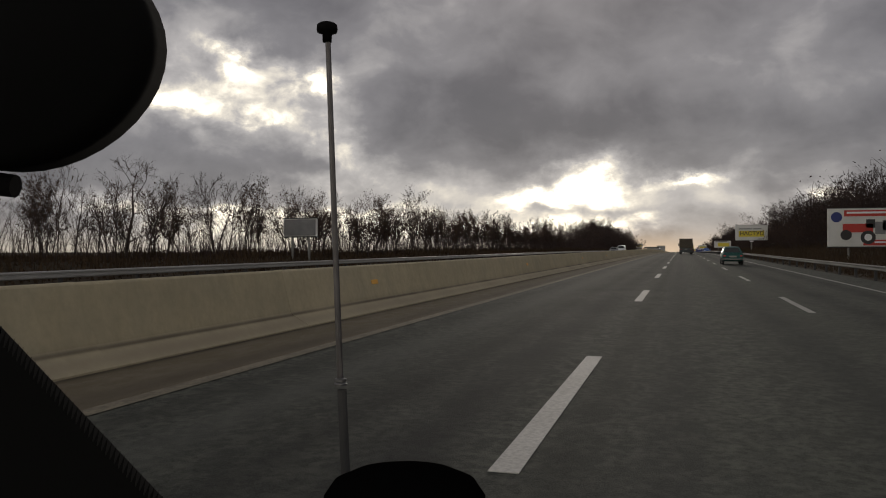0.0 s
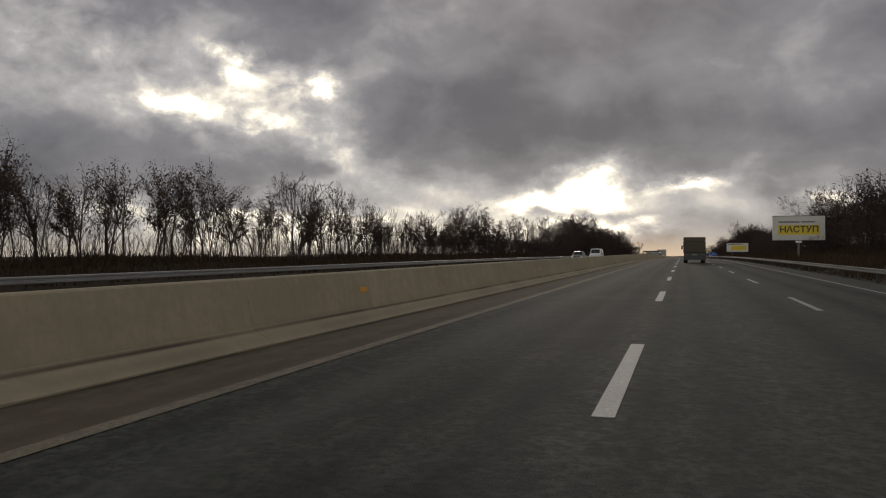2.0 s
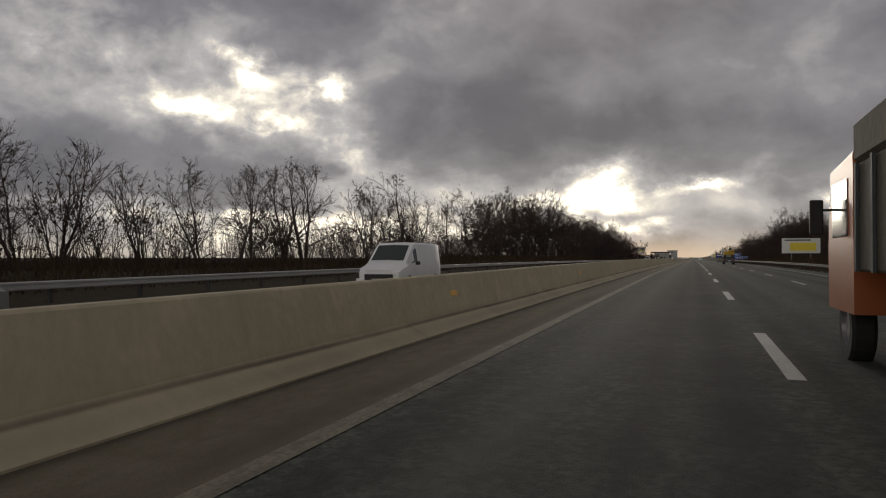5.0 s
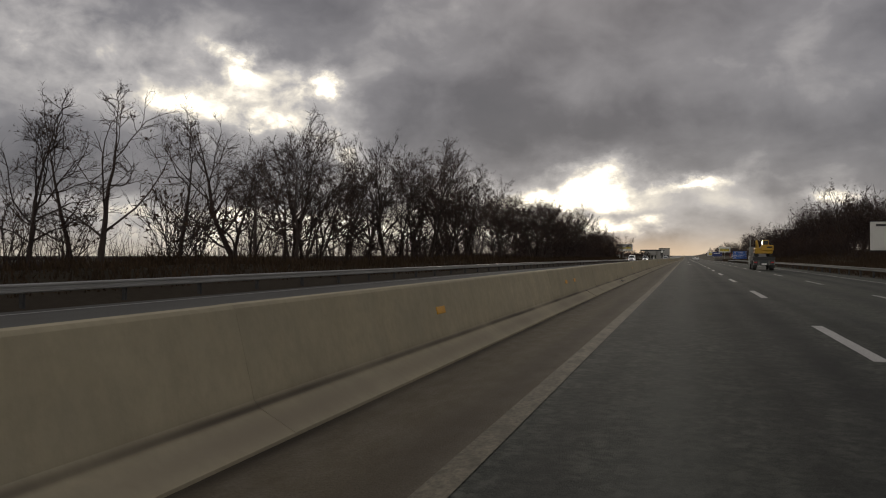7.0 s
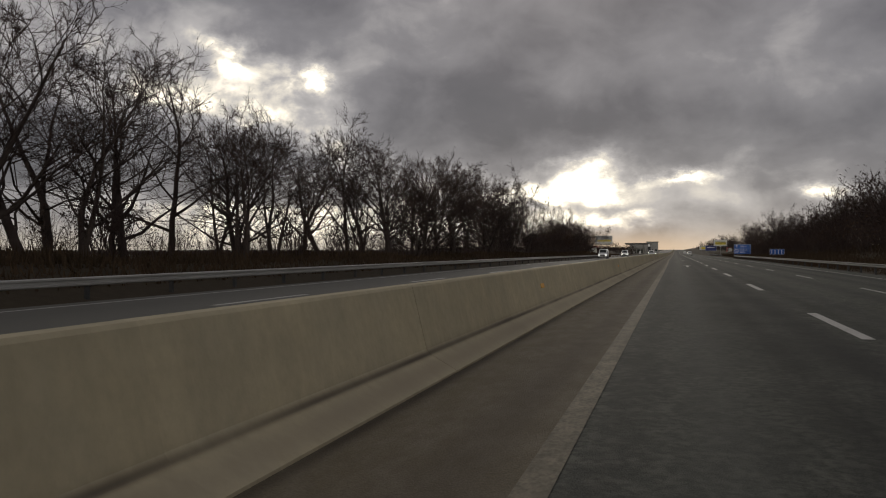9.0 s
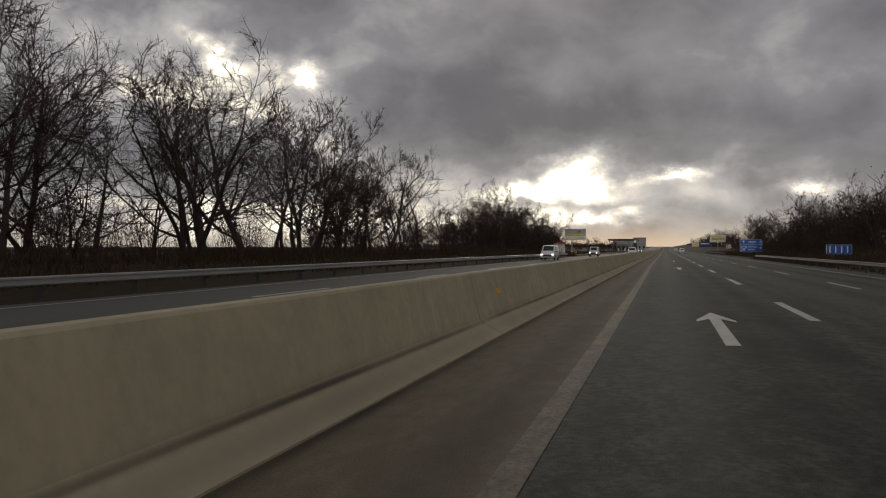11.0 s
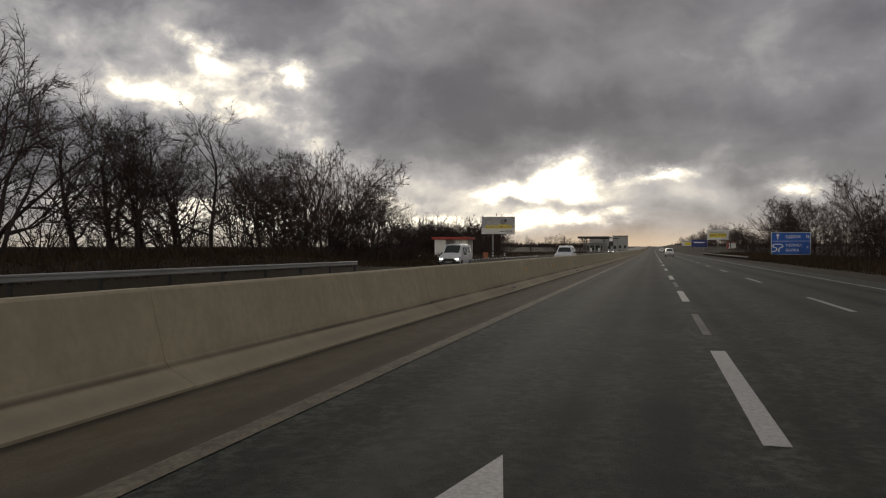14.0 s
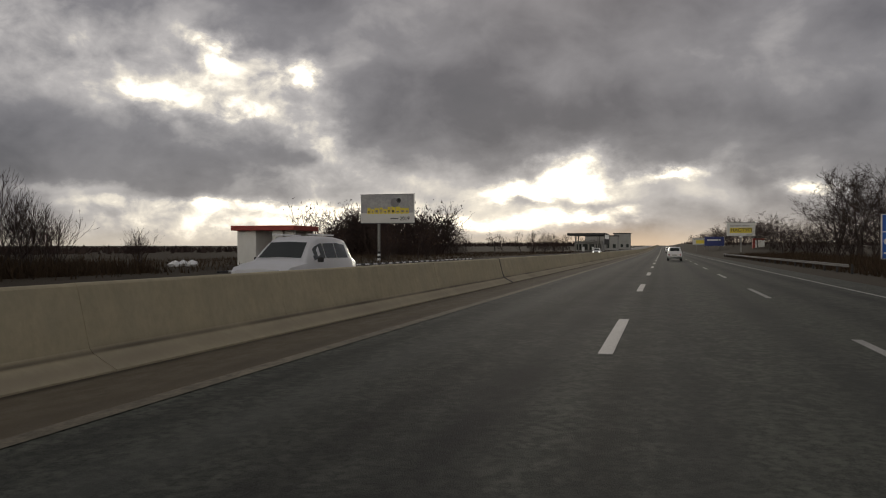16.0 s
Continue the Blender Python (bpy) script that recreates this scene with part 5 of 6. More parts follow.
class Body:
    """A lofted vehicle body. Stations run from rear to front: y, floor, belt, top, half width at belt and at top."""

    def __init__(self, stations):
        self.st = stations

    def row(self, y):
        st = self.st
        y = min(max(y, st[0][0]), st[-1][0])
        for a, b in zip(st, st[1:]):
            if a[0] <= y <= b[0]:
                u = (y - a[0]) / max(b[0] - a[0], 1e-6)
                return [p + (q - p) * u for p, q in zip(a, b)]
        return list(st[-1])

    def section(self, y):
        _, lo, belt, top, wb, wt = self.row(y)
        mid = lo + (belt - lo) * 0.5
        half = [(wb * 0.86, lo), (wb * 0.97, lo + 0.1), (wb, mid), (wb * 0.985, belt), (wt + 0.0, top - 0.05), (wt - 0.09, top), (0.0, top + 0.025)]
        return half

    def shell(self):
        s = Shape()
        k = 13
        for a in self.st:
            h2 = self.section(a[0])
            ring = [(x, a[0], z) for x, z in h2] + [(-x, a[0], z) for x, z in h2[-2::-1]]
            s.v += ring
        for i in range(len(self.st) - 1):
            for j in range(k):
                q = (j + 1) % k
                s.f.append((i * k + j, i * k + q, (i + 1) * k + q, (i + 1) * k + j))
        s.f.append(tuple(range(k - 1, -1, -1)))
        s.f.append(tuple((len(self.st) - 1) * k + j for j in range(k)))
        return s

    def side_patch(self, y0, y1, u0, u1, sgn, lift=0.012):
        """A pane on the flank between belt (0) and top edge (1)."""
        s = Shape()
        ys = sorted({y0, y1, *[a[0] for a in self.st if y0 < a[0] < y1]})
        pts = []
        for y in ys:
            (x0, z0), (x1, z1) = self.section(y)[3:5]
            for u in (u0, u1):
                pts.append((sgn * (x0 + (x1 - x0) * u + lift), y, z0 + (z1 - z0) * u))
        for i in range(len(ys) - 1):
            s.quad(pts[2 * i], pts[2 * i + 2], pts[2 * i + 3], pts[2 * i + 1])
        return s

    def top_patch(self, y0, y1, inset=0.08, lift=0.014):
        """A pane across the upper side, as windscreen or rear window."""
        s = Shape()
        rows = []
        for y in (y0, y1):
            sec = self.section(y)
            w, z = sec[5][0] + 0.05 - inset, sec[5][1]
            rows.append([(-w, y, z), (0, y, sec[6][1]), (w, y, z)])
        n = Vector((0, -(rows[1][1][2] - rows[0][1][2]), rows[1][1][1] - rows[0][1][1])).normalized() * lift
        n = -n if n.z < 0 else n
        p = [[(x, y + n.y, z + n.z) for x, y, z in r] for r in rows]
        for j in range(2):
            s.quad(p[0][j], p[0][j + 1], p[1][j + 1], p[1][j])
        return s


def wheel(root, x, y, r, width, rim=RIM):
    s = Shape()
    h2 = width / 2
    s.lathe([(r * 0.6, -h2), (r * 0.93, -h2), (r, -h2 * 0.7), (r, h2 * 0.7), (r * 0.93, h2), (r * 0.6, h2)], "x", 20)
    w = part("wheel", s, TYRE, root, smooth=False)
    w.matrix_local = pose(x, y, r)
    sgn = 1 if x > 0 else -1
    s = Shape()
    s.lathe([(0.0, sgn * h2 * 0.75), (r * 0.3, sgn * h2 * 0.8), (r * 0.6, sgn * h2 * 0.55), (r * 0.62, sgn * h2)], "x", 20)
    part("rim", s, rim, w)


def lamp(root, name, x0, x1, y0, y1, z0, z1, mat, label=""):
    s = Shape()
    s.box(x0, x1, y0, y1, z0, z1, min(0.015, (y1 - y0) * 0.3))
    return part(name, s, mat, root, label)


def small_car(x, y, yaw, stations, paint, label, name, wheels, rear_glass, front_glass, sides, plate_z=0.55, head=False, tail=DULL_RED, lamp_z=(0.62, 0.76), category="car", roof_rails=False):
    root = thing(name, pose(x, y, road_z(y) + 0.03, 0, 0, yaw), label, category, "vehicles on the road")
    b = Body(stations)
    part("body", b.shell(), paint, root, smooth=38.0)
    part("rear_window", b.top_patch(*rear_glass), GLASS, root)
    part("windscreen", b.top_patch(*front_glass), GLASS, root)
    for sgn in (-1, 1):
        for y0, y1 in sides:
            part("side_window", b.side_patch(y0, y1, 0.16, 0.8, sgn), GLASS, root)
    L = stations[-1][0]
    wb = max(s[4] for s in stations)
    s = Shape()
    s.box(-wb * 0.98, wb * 0.98, -0.09, 0.06, 0.4, 0.48, 0.02)
    part("rear_bumper", s, CHROME if paint is TEAL_PAINT else BLACK_PLASTIC, root)
    s = Shape()
    s.box(-wb * 0.98, wb * 0.98, L - 0.06, L + 0.09, 0.34, 0.5, 0.02)
    part("front_bumper", s, CHROME if paint is TEAL_PAINT else paint if category == "van" else BLACK_PLASTIC, root)
    s = Shape()
    s.box(-0.26, 0.26, -0.03, -0.004, plate_z, plate_z + 0.12)
    part("number_plate", s, PLATE, root)
    s = Shape()
    s.box(-0.55, 0.55, L + 0.0, L + (0.1 if category == "van" else 0.02), 0.44 if category == "van" else 0.5, 0.66 if category == "van" else 0.72, 0.008)
    part("grille", s, BLACK_PLASTIC, root)
    s = Shape()
    s.box(-0.26, 0.26, L + 0.1, L + 0.115, 0.4, 0.5)
    part("number_plate", s, PLATE, root)
    for sgn in (-1, 1):
        lamp(root, "tail_lamp", sgn * wb * 0.76 - 0.09, sgn * wb * 0.76 + 0.09, -0.025, 0.04, lamp_z[0], lamp_z[1], tail)
        lamp(root, "headlamp", sgn * wb * 0.72 - 0.14, sgn * wb * 0.72 + 0.14, L - 0.06, L + 0.03, 0.62, 0.76, HEAD_WHITE if head else SIGN_WHITE)
        s = Shape()
        s.box(sgn * (wb + 0.09) - 0.09, sgn * (wb + 0.09) + 0.09, front_glass[0] - 0.05 if front_glass[0] < front_glass[1] else front_glass[1], (front_glass[0] if front_glass[0] < front_glass[1] else front_glass[1]) + 0.07, stations[-3][2] + 0.02, stations[-3][2] + 0.16, 0.015)
        part("side_mirror", s, BLACK_PLASTIC, root)
        if roof_rails:
            s = Shape()
            s.tube((sgn * 0.56, 1.1, stations[3][3] + 0.05), (sgn * 0.56, 2.9, stations[3][3] + 0.05), 0.02, 0.02, 6, True)
            part("roof_rail", s, SIGN_WHITE, root, "pale roof rail")
    for wy in wheels[:2]:
        for sgn in (-1, 1):
            wheel(root, sgn * (wb - 0.09), wy, wheels[2], 0.19)
    return root


SEDAN = [(0.0, 0.36, 0.74, 0.8, 0.72, 0.66), (0.06, 0.32, 0.84, 0.9, 0.78, 0.7), (0.78, 0.26, 0.89, 0.94, 0.8, 0.72), (1.22, 0.25, 0.9, 1.36, 0.8, 0.58),
         (2.1, 0.25, 0.9, 1.44, 0.8, 0.59), (2.62, 0.25, 0.9, 1.38, 0.8, 0.58), (3.06, 0.25, 0.88, 0.94, 0.8, 0.7), (3.9, 0.28, 0.8, 0.86, 0.78, 0.68), (4.05, 0.36, 0.7, 0.76, 0.72, 0.64)]
WAGON = [(0.0, 0.36, 0.85, 0.95, 0.74, 0.66), (0.08, 0.3, 0.9, 1.05, 0.8, 0.66), (0.42, 0.26, 0.92, 1.5, 0.82, 0.6), (1.2, 0.25, 0.92, 1.6, 0.82, 0.62),
         (2.3, 0.25, 0.92, 1.58, 0.82, 0.62), (2.9, 0.25, 0.9, 1.1, 0.82, 0.68), (3.1, 0.25, 0.88, 0.98, 0.82, 0.7), (3.75, 0.28, 0.8, 0.88, 0.78, 0.68), (3.9, 0.36, 0.7, 0.76, 0.72, 0.64)]
SUV = [(0.0, 0.42, 0.95, 1.05, 0.82, 0.74), (0.1, 0.36, 1.02, 1.2, 0.9, 0.74), (0.5, 0.32, 1.04, 1.7, 0.92, 0.66), (1.3, 0.3, 1.04, 1.78, 0.92, 0.68),
       (2.5, 0.3, 1.04, 1.76, 0.92, 0.68), (2.9, 0.3, 1.04, 1.62, 0.92, 0.68), (3.6, 0.3, 1.02, 1.1, 0.92, 0.8), (4.5, 0.36, 0.92, 1.0, 0.88, 0.76), (4.75, 0.44, 0.8, 0.86, 0.8, 0.7)]
VAN = [(0.0, 0.38, 1.0, 1.78, 0.86, 0.74), (0.06, 0.3, 1.02, 1.84, 0.9, 0.78), (0.6, 0.26, 1.02, 1.86, 0.91, 0.78), (1.8, 0.25, 1.02, 1.87, 0.91, 0.78),
       (2.9, 0.25, 1.02, 1.84, 0.91, 0.76), (3.05, 0.25, 1.02, 1.78, 0.91, 0.75), (3.85, 0.25, 0.98, 1.12, 0.91, 0.78), (4.4, 0.3, 0.86, 0.94, 0.88, 0.74), (4.6, 0.38, 0.72, 0.8, 0.8, 0.68)]
MPV = [(0.0, 0.38, 1.0, 1.6, 0.8, 0.7), (0.06, 0.32, 1.02, 1.74, 0.84, 0.71), (0.5, 0.26, 1.02, 1.8, 0.85, 0.71), (1.4, 0.25, 1.02, 1.82, 0.85, 0.71),
       (2.4, 0.25, 1.02, 1.79, 0.85, 0.7), (2.6, 0.25, 1.02, 1.72, 0.85, 0.68), (3.35, 0.25, 0.98, 1.1, 0.85, 0.72), (3.9, 0.3, 0.84, 0.93, 0.82, 0.7), (4.05, 0.38, 0.72, 0.8, 0.75, 0.64)]

small_car(4.95, 64.5, 0, SEDAN, TEAL_PAINT, "old faded green saloon car with red tail lamps", "old_saloon_car", (0.8, 3.22, 0.3), (0.8, 1.18), (3.02, 2.66), [(1.35, 2.0), (2.05, 2.75)], 0.58, tail=TAIL_RED, lamp_z=(0.65, 0.74))
small_car(2.1, 583.0, 0, WAGON, WHITE_PAINT, "white boxy hatchback car seen from behind", "hatchback_car", (0.75, 2.95, 0.31), (0.12, 0.4), (2.88, 2.36), [(0.6, 1.4), (1.48, 2.4)], 0.6)
small_car(2.3, 742.0, 0, WAGON, WHITE_PAINT, "small white car far ahead on the road", "hatchback_car", (0.75, 2.95, 0.31), (0.12, 0.4), (2.88, 2.36), [(0.6, 1.4), (1.48, 2.4)], 0.6)
small_car(-9.6, 513.4, 180, SUV, WHITE_PAINT, "white off-road car with roof rails behind the barrier", "suv", (0.9, 3.7, 0.37), (0.14, 0.48), (3.52, 2.94), [(0.7, 1.5), (1.56, 2.3), (2.36, 3.1)], 0.7, head=False, category="car", roof_rails=True)
small_car(-16.9, 440.5, 180, VAN, WHITE_PAINT, "white panel van with lit headlamps and dark windscreen", "panel_van", (0.75, 3.75, 0.32), (0.003, 0.05), (3.8, 3.1), [(2.85, 3.5)], 0.7, head=True, category="van")
small_car(-15.8, 491.5, 180, MPV, WHITE_PAINT, "white high-roofed family car with lit headlamps on the far carriageway", "family_car", (0.75, 3.3, 0.32), (0.04, 0.3), (3.3, 2.62), [(0.45, 1.35), (1.45, 2.2), (2.26, 2.8)], 0.6, head=True)
small_car(-12.2, 186.5, 180, VAN, WHITE_PAINT, "white panel van seen over the concrete barrier", "panel_van", (0.75, 3.75, 0.32), (0.003, 0.05), (3.8, 3.1), [(2.85, 3.5)], 0.7, category="van")
small_car(-12.2, 165.0, 180, SEDAN, GREY_PAINT, "grey saloon car seen over the concrete barrier", "saloon_car", (0.8, 3.22, 0.3), (0.8, 1.18), (3.02, 2.66), [(1.35, 2.0), (2.05, 2.75)], 0.58)
small_car(-12.3, 655.0, 180, SEDAN, WHITE_PAINT, "white saloon car with lit headlamps far along the road", "saloon_car", (0.8, 3.22, 0.3), (0.8, 1.18), (3.02, 2.66), [(1.35, 2.0), (2.05, 2.75)], 0.58, head=True)


def cargo_truck(x, y):
    """Lorry with a tarpaulin-covered box body and orange cab, rear towards -y."""
    root = thing("cargo_truck", pose(x, y, road_z(y) + 0.03), "brown tarpaulin-covered lorry with an orange cab", "truck", "vehicles on the road")
    s = Shape()
    s.box(-1.23, 1.23, 0.05, 7.4, 1.25, 2.55, 0.03)
    part("box_body", s, TARP, root)
    s = Shape()
    s.box(-1.25, 1.25, 0.0, 7.45, 2.55, 3.08, 0.06)
    part("load_cover", s, TARP, root, "faded tarpaulin cover")
    s = Shape()
    s.box(-1.2, 1.2, -0.012, 0.05, 1.3, 2.5)
    part("tailgate", s, DARK_TARP, root)
    for z in (1.32, 2.52):
        s = Shape()
        s.box(-1.22, 1.22, -0.03, 0.05, z - 0.035, z + 0.035)
        part("tailgate_rib", s, DARK_TARP, root)
    for sgn in (-1, 1):
        for yy in (0.3, 1.8, 3.3, 4.8, 6.3, 7.2):
            s = Shape()
            s.box(sgn * 1.255 - 0.02, sgn * 1.255 + 0.02, yy - 0.05, yy + 0.05, 1.25, 2.55)
            part("side_stake", s, GREY_BLUE, root)
    s = Shape()
    s.box(-0.5, 0.5, 0.2, 9.2, 0.75, 1.2)
    part("chassis", s, GREY_BLUE, root)
    s = Shape()
    s.box(-1.22, 1.22, -0.02, 0.14, 0.4, 1.22, 0.02)
    part("rear_panel", s, GREY_BLUE, root, "dusty blue-grey rear beam")
    for sgn in (-1, 1):
        lamp(root, "tail_lamp", sgn * 0.93 - 0.2, sgn * 0.93 + 0.2, -0.06, -0.01, 0.9, 1.02, DUSTY_RED)
        s = Shape()
        s.box(sgn * 1.0 - 0.25, sgn * 1.0 + 0.25, 0.35, 0.4, 0.3, 0.85)
        part("mud_flap", s, BLACK_PLASTIC, root)
        s = Shape()
        s.tube((sgn * 1.2, 9.1, 2.1), (sgn * 1.42, 9.2, 2.1), 0.02, 0.02, 6)
        s.box(sgn * 1.42 - 0.09, sgn * 1.42 + 0.09, 9.15, 9.22, 1.75, 2.25, 0.015)
        part("side_mirror", s, BLACK_PLASTIC, root)
    s = Shape()
    s.box(-0.27, 0.27, -0.035, -0.02, 0.94, 1.06)
    part("number_plate", s, PLATE, root)
    s = Shape()
    s.v += [(sx, yy, zz) for sx in (-1.2, 1.2) for yy, zz in ((7.7, 0.7), (9.6, 0.7), (9.62, 1.6), (9.4, 2.65), (7.75, 2.75))]
    s.f += [(0, 1, 2, 3, 4), (9, 8, 7, 6, 5)] + [(i, (i + 1) % 5, 5 + (i + 1) % 5, 5 + i) for i in range(5)]
    part("cab", s, ORANGE_CAB, root, "orange cab")
    for sgn in (-1, 1):
        s = Shape()
        s.box(sgn * 1.205 - 0.008, sgn * 1.205 + 0.008, 8.1, 9.2, 1.7, 2.45)
        part("cab_window", s, GLASS, root)
    for yy in (1.6, 2.85, 8.6):
        for sgn in (-1, 1):
            wheel(root, sgn * 1.0, yy, 0.5, 0.45 if yy < 5 else 0.3)


cargo_truck(2.0, 158.5)


def machine_carrier(x, y):
    """Flatbed lorry with a yellow excavator on it, rear towards -y."""
    narrow = Matrix.Diagonal((0.82, 0.75, 1.0, 1.0))
    root = thing("flatbed_truck", pose(x, y, road_z(y) + 0.03) @ narrow, "dark flatbed lorry with a white cab", "truck", "vehicles on the road")
    s = Shape()
    s.box(-1.2, 1.2, 0.0, 6.0, 0.95, 1.3, 0.03)
    part("flatbed", s, DARK_STEEL, root)
    s = Shape()
    s.box(-0.45, 0.45, 0.2, 7.8, 0.6, 0.95)
    part("chassis", s, DARK_STEEL, root)
    s = Shape()
    s.box(-1.15, 1.15, -0.06, 0.02, 0.5, 0.95, 0.02)
    part("rear_panel", s, GREY_BLUE, root)
    for sgn in (-1, 1):
        lamp(root, "tail_lamp", sgn * 0.9 - 0.17, sgn * 0.9 + 0.17, -0.1, -0.05, 0.72, 0.82, TAIL_RED)
        s = Shape()
        s.box(sgn * 0.95 - 0.26, sgn * 0.95 + 0.26, 0.5, 0.54, 0.25, 0.75)
        part("mud_flap", s, BLACK_PLASTIC, root)
    s = Shape()
    s.box(-0.27, 0.27, -0.08, -0.06, 0.54, 0.66)
    part("number_plate", s, SIGN_WHITE, root)
    s = Shape()
    s.v += [(sx, yy, zz) for sx in (-1.15, 1.15) for yy, zz in ((6.15, 0.6), (7.9, 0.6), (7.92, 1.35), (7.6, 2.2), (6.2, 2.3))]
    s.f += [(0, 1, 2, 3, 4), (9, 8, 7, 6, 5)] + [(i, (i + 1) % 5, 5 + (i + 1) % 5, 5 + i) for i in range(5)]
    part("cab", s, DUSTY_WHITE, root, "dusty white cab")
    for sgn in (-1, 1):
        s = Shape()
        s.box(sgn * 1.155 - 0.008, sgn * 1.155 + 0.008, 6.5, 7.5, 1.4, 2.05)
        part("cab_window", s, GLASS, root)
    for yy in (1.3, 2.4, 7.1):
        for sgn in (-1, 1):
            wheel(root, sgn * 0.95, yy, 0.46, 0.42 if yy < 5 else 0.28)
    s = Shape()
    s.tube((-1.08, 5.85, 1.3), (-1.08, 5.85, 3.05), 0.07, 0.07, 8, True)
    part("exhaust_stack", s, DUSTY_WHITE, root, "pale upright stack behind the cab")
    for px in (-1.12, -0.55, 0.55, 1.12):
        s = Shape()
        s.box(px - 0.03, px + 0.03, -0.1, -0.06, 0.5, 0.95)
        part("rear_bracket", s, STEEL_POST, root)
    z = road_z(y) + 0.03 + 1.3
    ex = thing("excavator", pose(x, y, z) @ narrow, "yellow excavator carried on a flatbed lorry", "excavator")
    s = Shape()
    s.box(-1.0, -0.5, 0.6, 3.6, 0.0, 0.45, 0.1)
    part("track", s, BLACK_PLASTIC, ex)
    s = Shape()
    s.box(0.5, 1.0, 0.6, 3.6, 0.0, 0.45, 0.1)
    part("track", s, BLACK_PLASTIC, ex)
    s = Shape()
    s.box(-0.95, 0.95, 0.5, 3.0, 0.45, 0.75, 0.04)
    part("turntable", s, DARK_STEEL, ex)
    s = Shape()
    s.box(-0.25, 1.1, 0.3, 1.7, 0.55, 1.12, 0.1)
    hood = part("engine_hood", s, MACHINE_YELLOW, ex)
    s = Shape()
    s.box(0.35, 0.9, 0.29, 0.3, 0.84, 0.98)
    part("name_strip", s, INK, hood)
    s = Shape()
    s.box(-0.95, 1.0, 0.45, 2.9, 0.3, 0.85, 0.06)
    part("lower_body", s, MACHINE_YELLOW, ex)
    s = Shape()
    s.box(-0.05, 0.6, 0.9, 2.2, 1.1, 1.62, 0.05)
    cab = part("cabin", s, MACHINE_YELLOW, ex)
    for a, b, c, d in ((0.02, 0.53, 0.888, 0.899), (0.02, 0.53, 2.201, 2.212)):
        s = Shape()
        s.box(a, b, c, d, 1.16, 1.56)
        part("cabin_window", s, GLASS, cab)
    s = Shape()
    s.box(-0.062, -0.051, 1.05, 2.1, 1.18, 1.56)
    part("cabin_window", s, GLASS, cab)
    s = Shape()
    s.tube((0.85, 0.7, 1.0), (0.85, 0.7, 1.35), 0.05, 0.05, 8, True)
    part("exhaust", s, DARK_STEEL, ex)
    s = Shape()
    s.tube((-0.5, 1.2, 0.6), (-0.6, 2.6, 1.5), 0.17, 0.14, 6, True)
    s.tube((-0.6, 2.6, 1.5), (-0.5, 4.6, 1.2), 0.14, 0.11, 6, True)
    s.tube((-0.5, 4.6, 1.2), (-0.45, 5.0, 0.4), 0.11, 0.09, 6, True)
    part("boom", s, MACHINE_YELLOW, ex)


machine_carrier(4.60, 296.8)

# ---- front of the car in which the ride begins ----


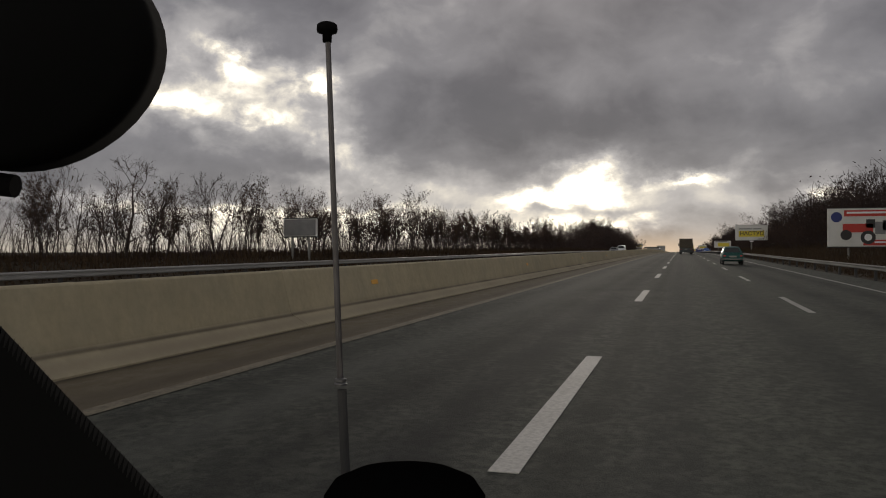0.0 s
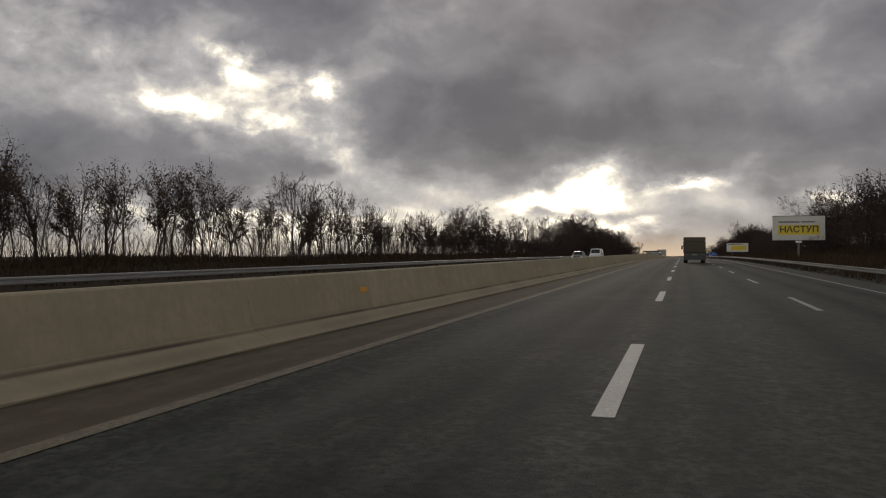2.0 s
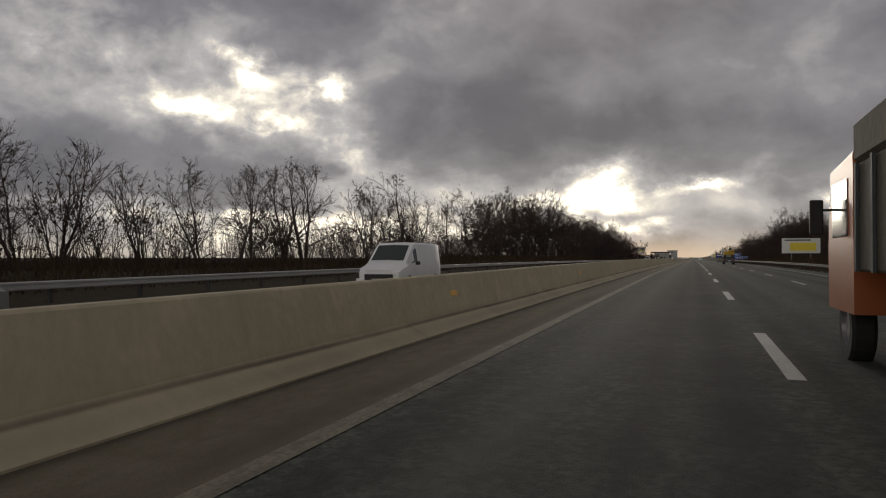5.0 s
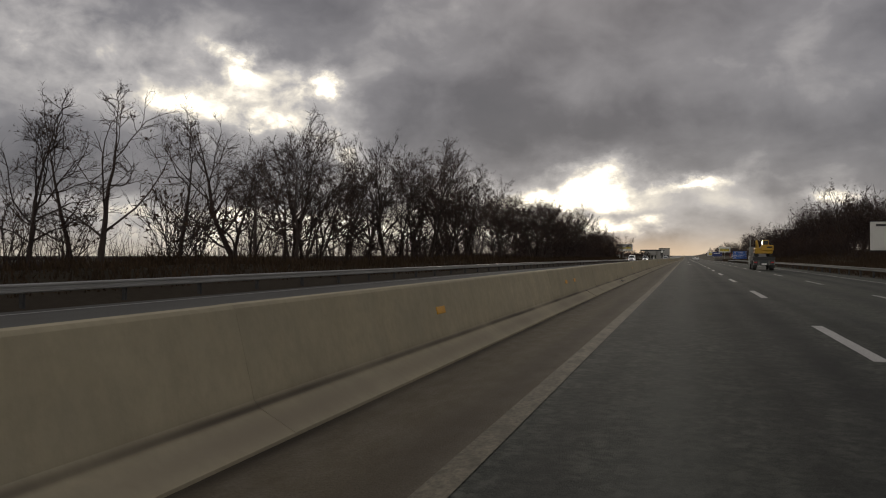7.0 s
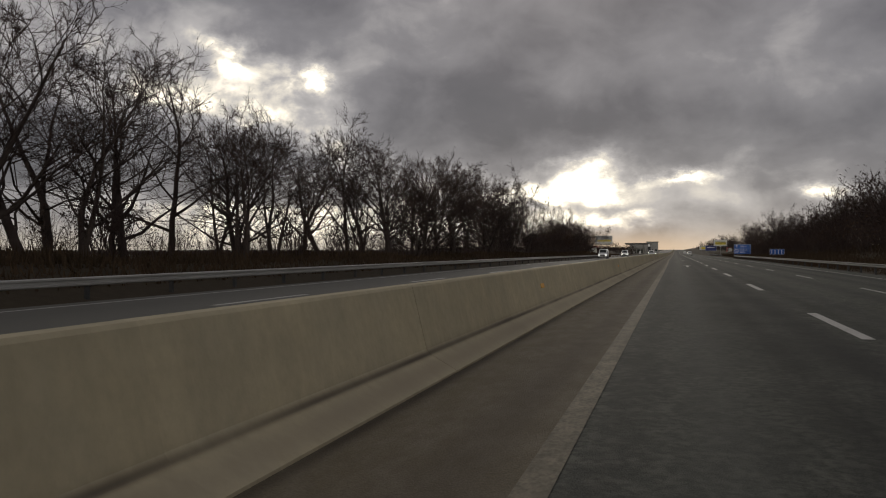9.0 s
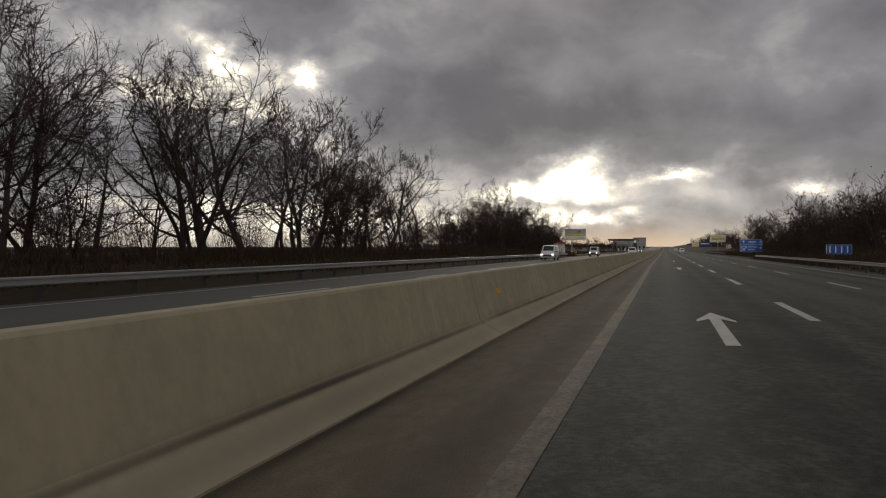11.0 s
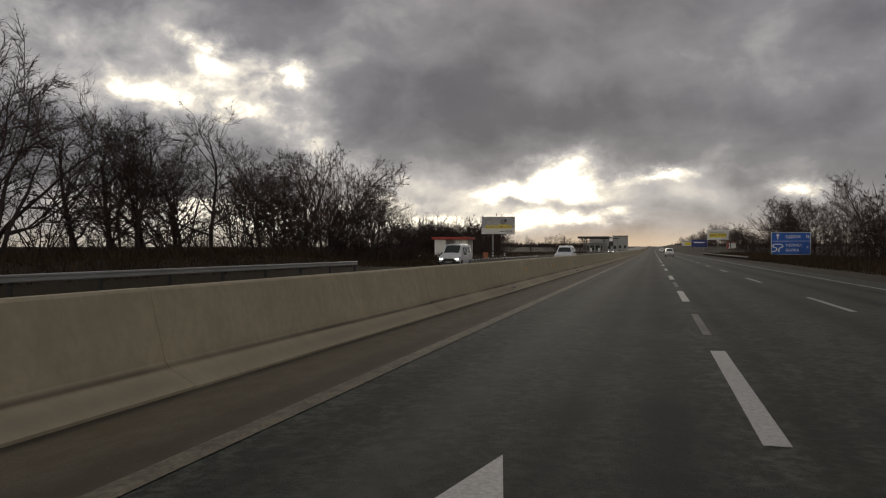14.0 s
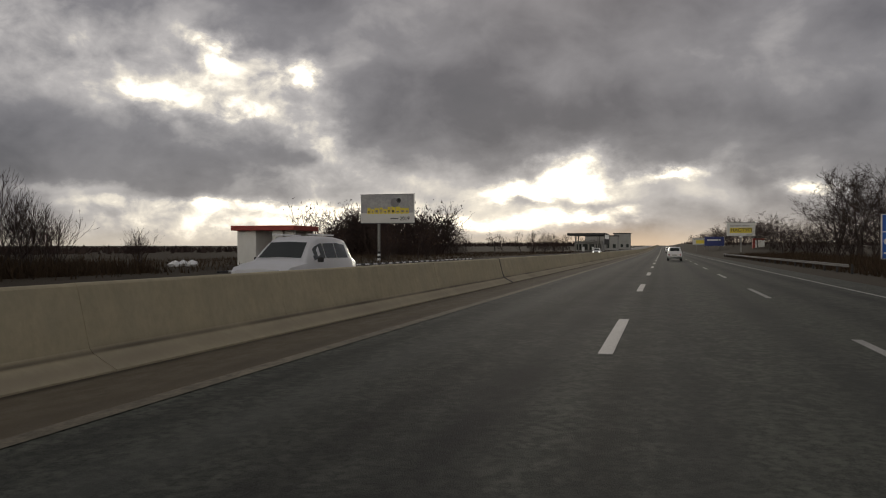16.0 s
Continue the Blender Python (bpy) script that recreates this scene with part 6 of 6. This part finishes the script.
def start_car():
    """Dashboard, mirror, holder and aerial of the car, where it stands as the ride begins. Local x right, y up, z to the rear."""
    root = thing("car_front", pose(1.08, 0.14, 1.451, 90.384, 0, 17.144), "black dashboard edge, mirror and aerial of a car", "car")
    s = Shape()
    n = 40
    for k, dz in ((1.0, 0.0), (0.985, 0.014), (0.9, 0.024)):
        for i in range(n):
            t = 2 * math.pi * i / n
            s.v.append((-0.1743 + 0.0577 * k * math.cos(t) * (1 + 0.04 * math.cos(2 * t)), 0.0822 + 0.0505 * k * math.sin(t), -0.32 + dz))
    for q in range(2):
        for i in range(n):
            j = (i + 1) % n
            s.f.append((q * n + i, q * n + j, (q + 1) * n + j, (q + 1) * n + i))
    s.f += [tuple(range(n)), tuple(2 * n + i for i in range(n - 1, -1, -1))]
    mirror = part("mirror", s, BLACK_RUBBER, root, "round black back of a windscreen mirror", smooth=True)
    s = Shape()
    s.tube((-0.2, 0.0288, -0.32), (-0.1771, 0.026, -0.32), 0.0052, 0.0048, 10, True)
    s.tube((-0.199, 0.0288, -0.32), (-0.199, 0.06, -0.32), 0.004, 0.004, 8, True)
    part("mirror_stalk", s, BLACK_RUBBER, mirror)
    # aerial: rod, rubber cap, bright collar, and its reflection below as a dark rod
    s = Shape()
    s.tube((-0.1998, -0.2536, -1.5), (-0.224, 0.4183, -1.5), 0.0062, 0.0052, 8, True)
    mast = part("aerial", s, MAST_METAL, root, "thin worn metal aerial rod")
    s = Shape()
    s.lathe([(0.0, 0.012), (0.014, 0.012), (0.0195, 0.008), (0.0205, 0.0), (0.0195, -0.006), (0.0095, -0.01), (0.009, -0.025), (0.0, -0.025)], "y", 20, (-0.2251, 0.4271, -1.5))
    part("aerial_cap", s, BLACK_RUBBER, mast, "black rubber cap", smooth=True)
    s = Shape()
    s.lathe([(0.006, 0.008), (0.0115, 0.006), (0.0115, 0.001), (0.0095, 0.0), (0.0125, -0.003), (0.0125, -0.007), (0.006, -0.008)], "y", 20, (-0.1987, -0.258, -1.5))
    part("aerial_collar", s, CHROME, mast)
    s = Shape()
    s.tube((-0.1965, -0.2734, -1.5), (-0.1867, -0.504, -1.5), 0.0095, 0.0095, 10)
    part("aerial_reflection", s, DARK_STEEL, mast)
    # round holder that stands on the dashboard
    s = Shape()
    rows = ((1.0, -0.17), (1.0, -0.012), (0.97, -0.002), (0.85, 0.006), (0.6, 0.011), (0.0, 0.0135))
    m = 40
    for k, up in rows:
        for i in range(m):
            t = 2 * math.pi * i / m
            s.v.append((-0.0209 + 0.0452 * k * math.cos(t), -0.1319 + up, -0.42 + 0.034 * k * math.sin(t)))
    for q in range(len(rows) - 1):
        for i in range(m):
            j = (i + 1) % m
            s.f.append((q * m + i, q * m + j, (q + 1) * m + j, (q + 1) * m + i))
    part("phone_holder", s, BLACK_GLOSS, root, "round black holder on the dashboard", smooth=True)
    s = Shape()
    s.box(-0.55, 0.55, -0.36, -0.3, -0.95, -0.3, 0.02)
    part("dashboard", s, BLACK_PLASTIC, root)
    # dark windscreen edge with its row of printed teeth
    a, b, down, back = Vector((-0.3707, -0.0457, -0.6)), Vector((-0.2126, -0.2126, -0.6)), Vector((0, -0.156, 0)), Vector((0, 0, -0.02))
    s = Shape()
    s.quad(a, b, b + down, a + down)
    s.quad(a + back, b + back, b + down + back, a + down + back)
    s.quad(a, b, b + back, a + back)
    edge = part("windscreen_edge", s, BLACK_RUBBER, root, "black windscreen edge")
    t = Shape()
    out = Vector((0.0036, 0.0123, 0))
    for i in range(48):
        p, q = a.lerp(b, i / 48), a.lerp(b, (i + 0.8) / 48)
        k = len(t.v)
        t.v += [tuple(p), tuple(q), tuple(p.lerp(q, 0.5) + out)]
        t.f.append((k, k + 1, k + 2))
    part("printed_teeth", t, BLACK_RUBBER, edge)


start_car()
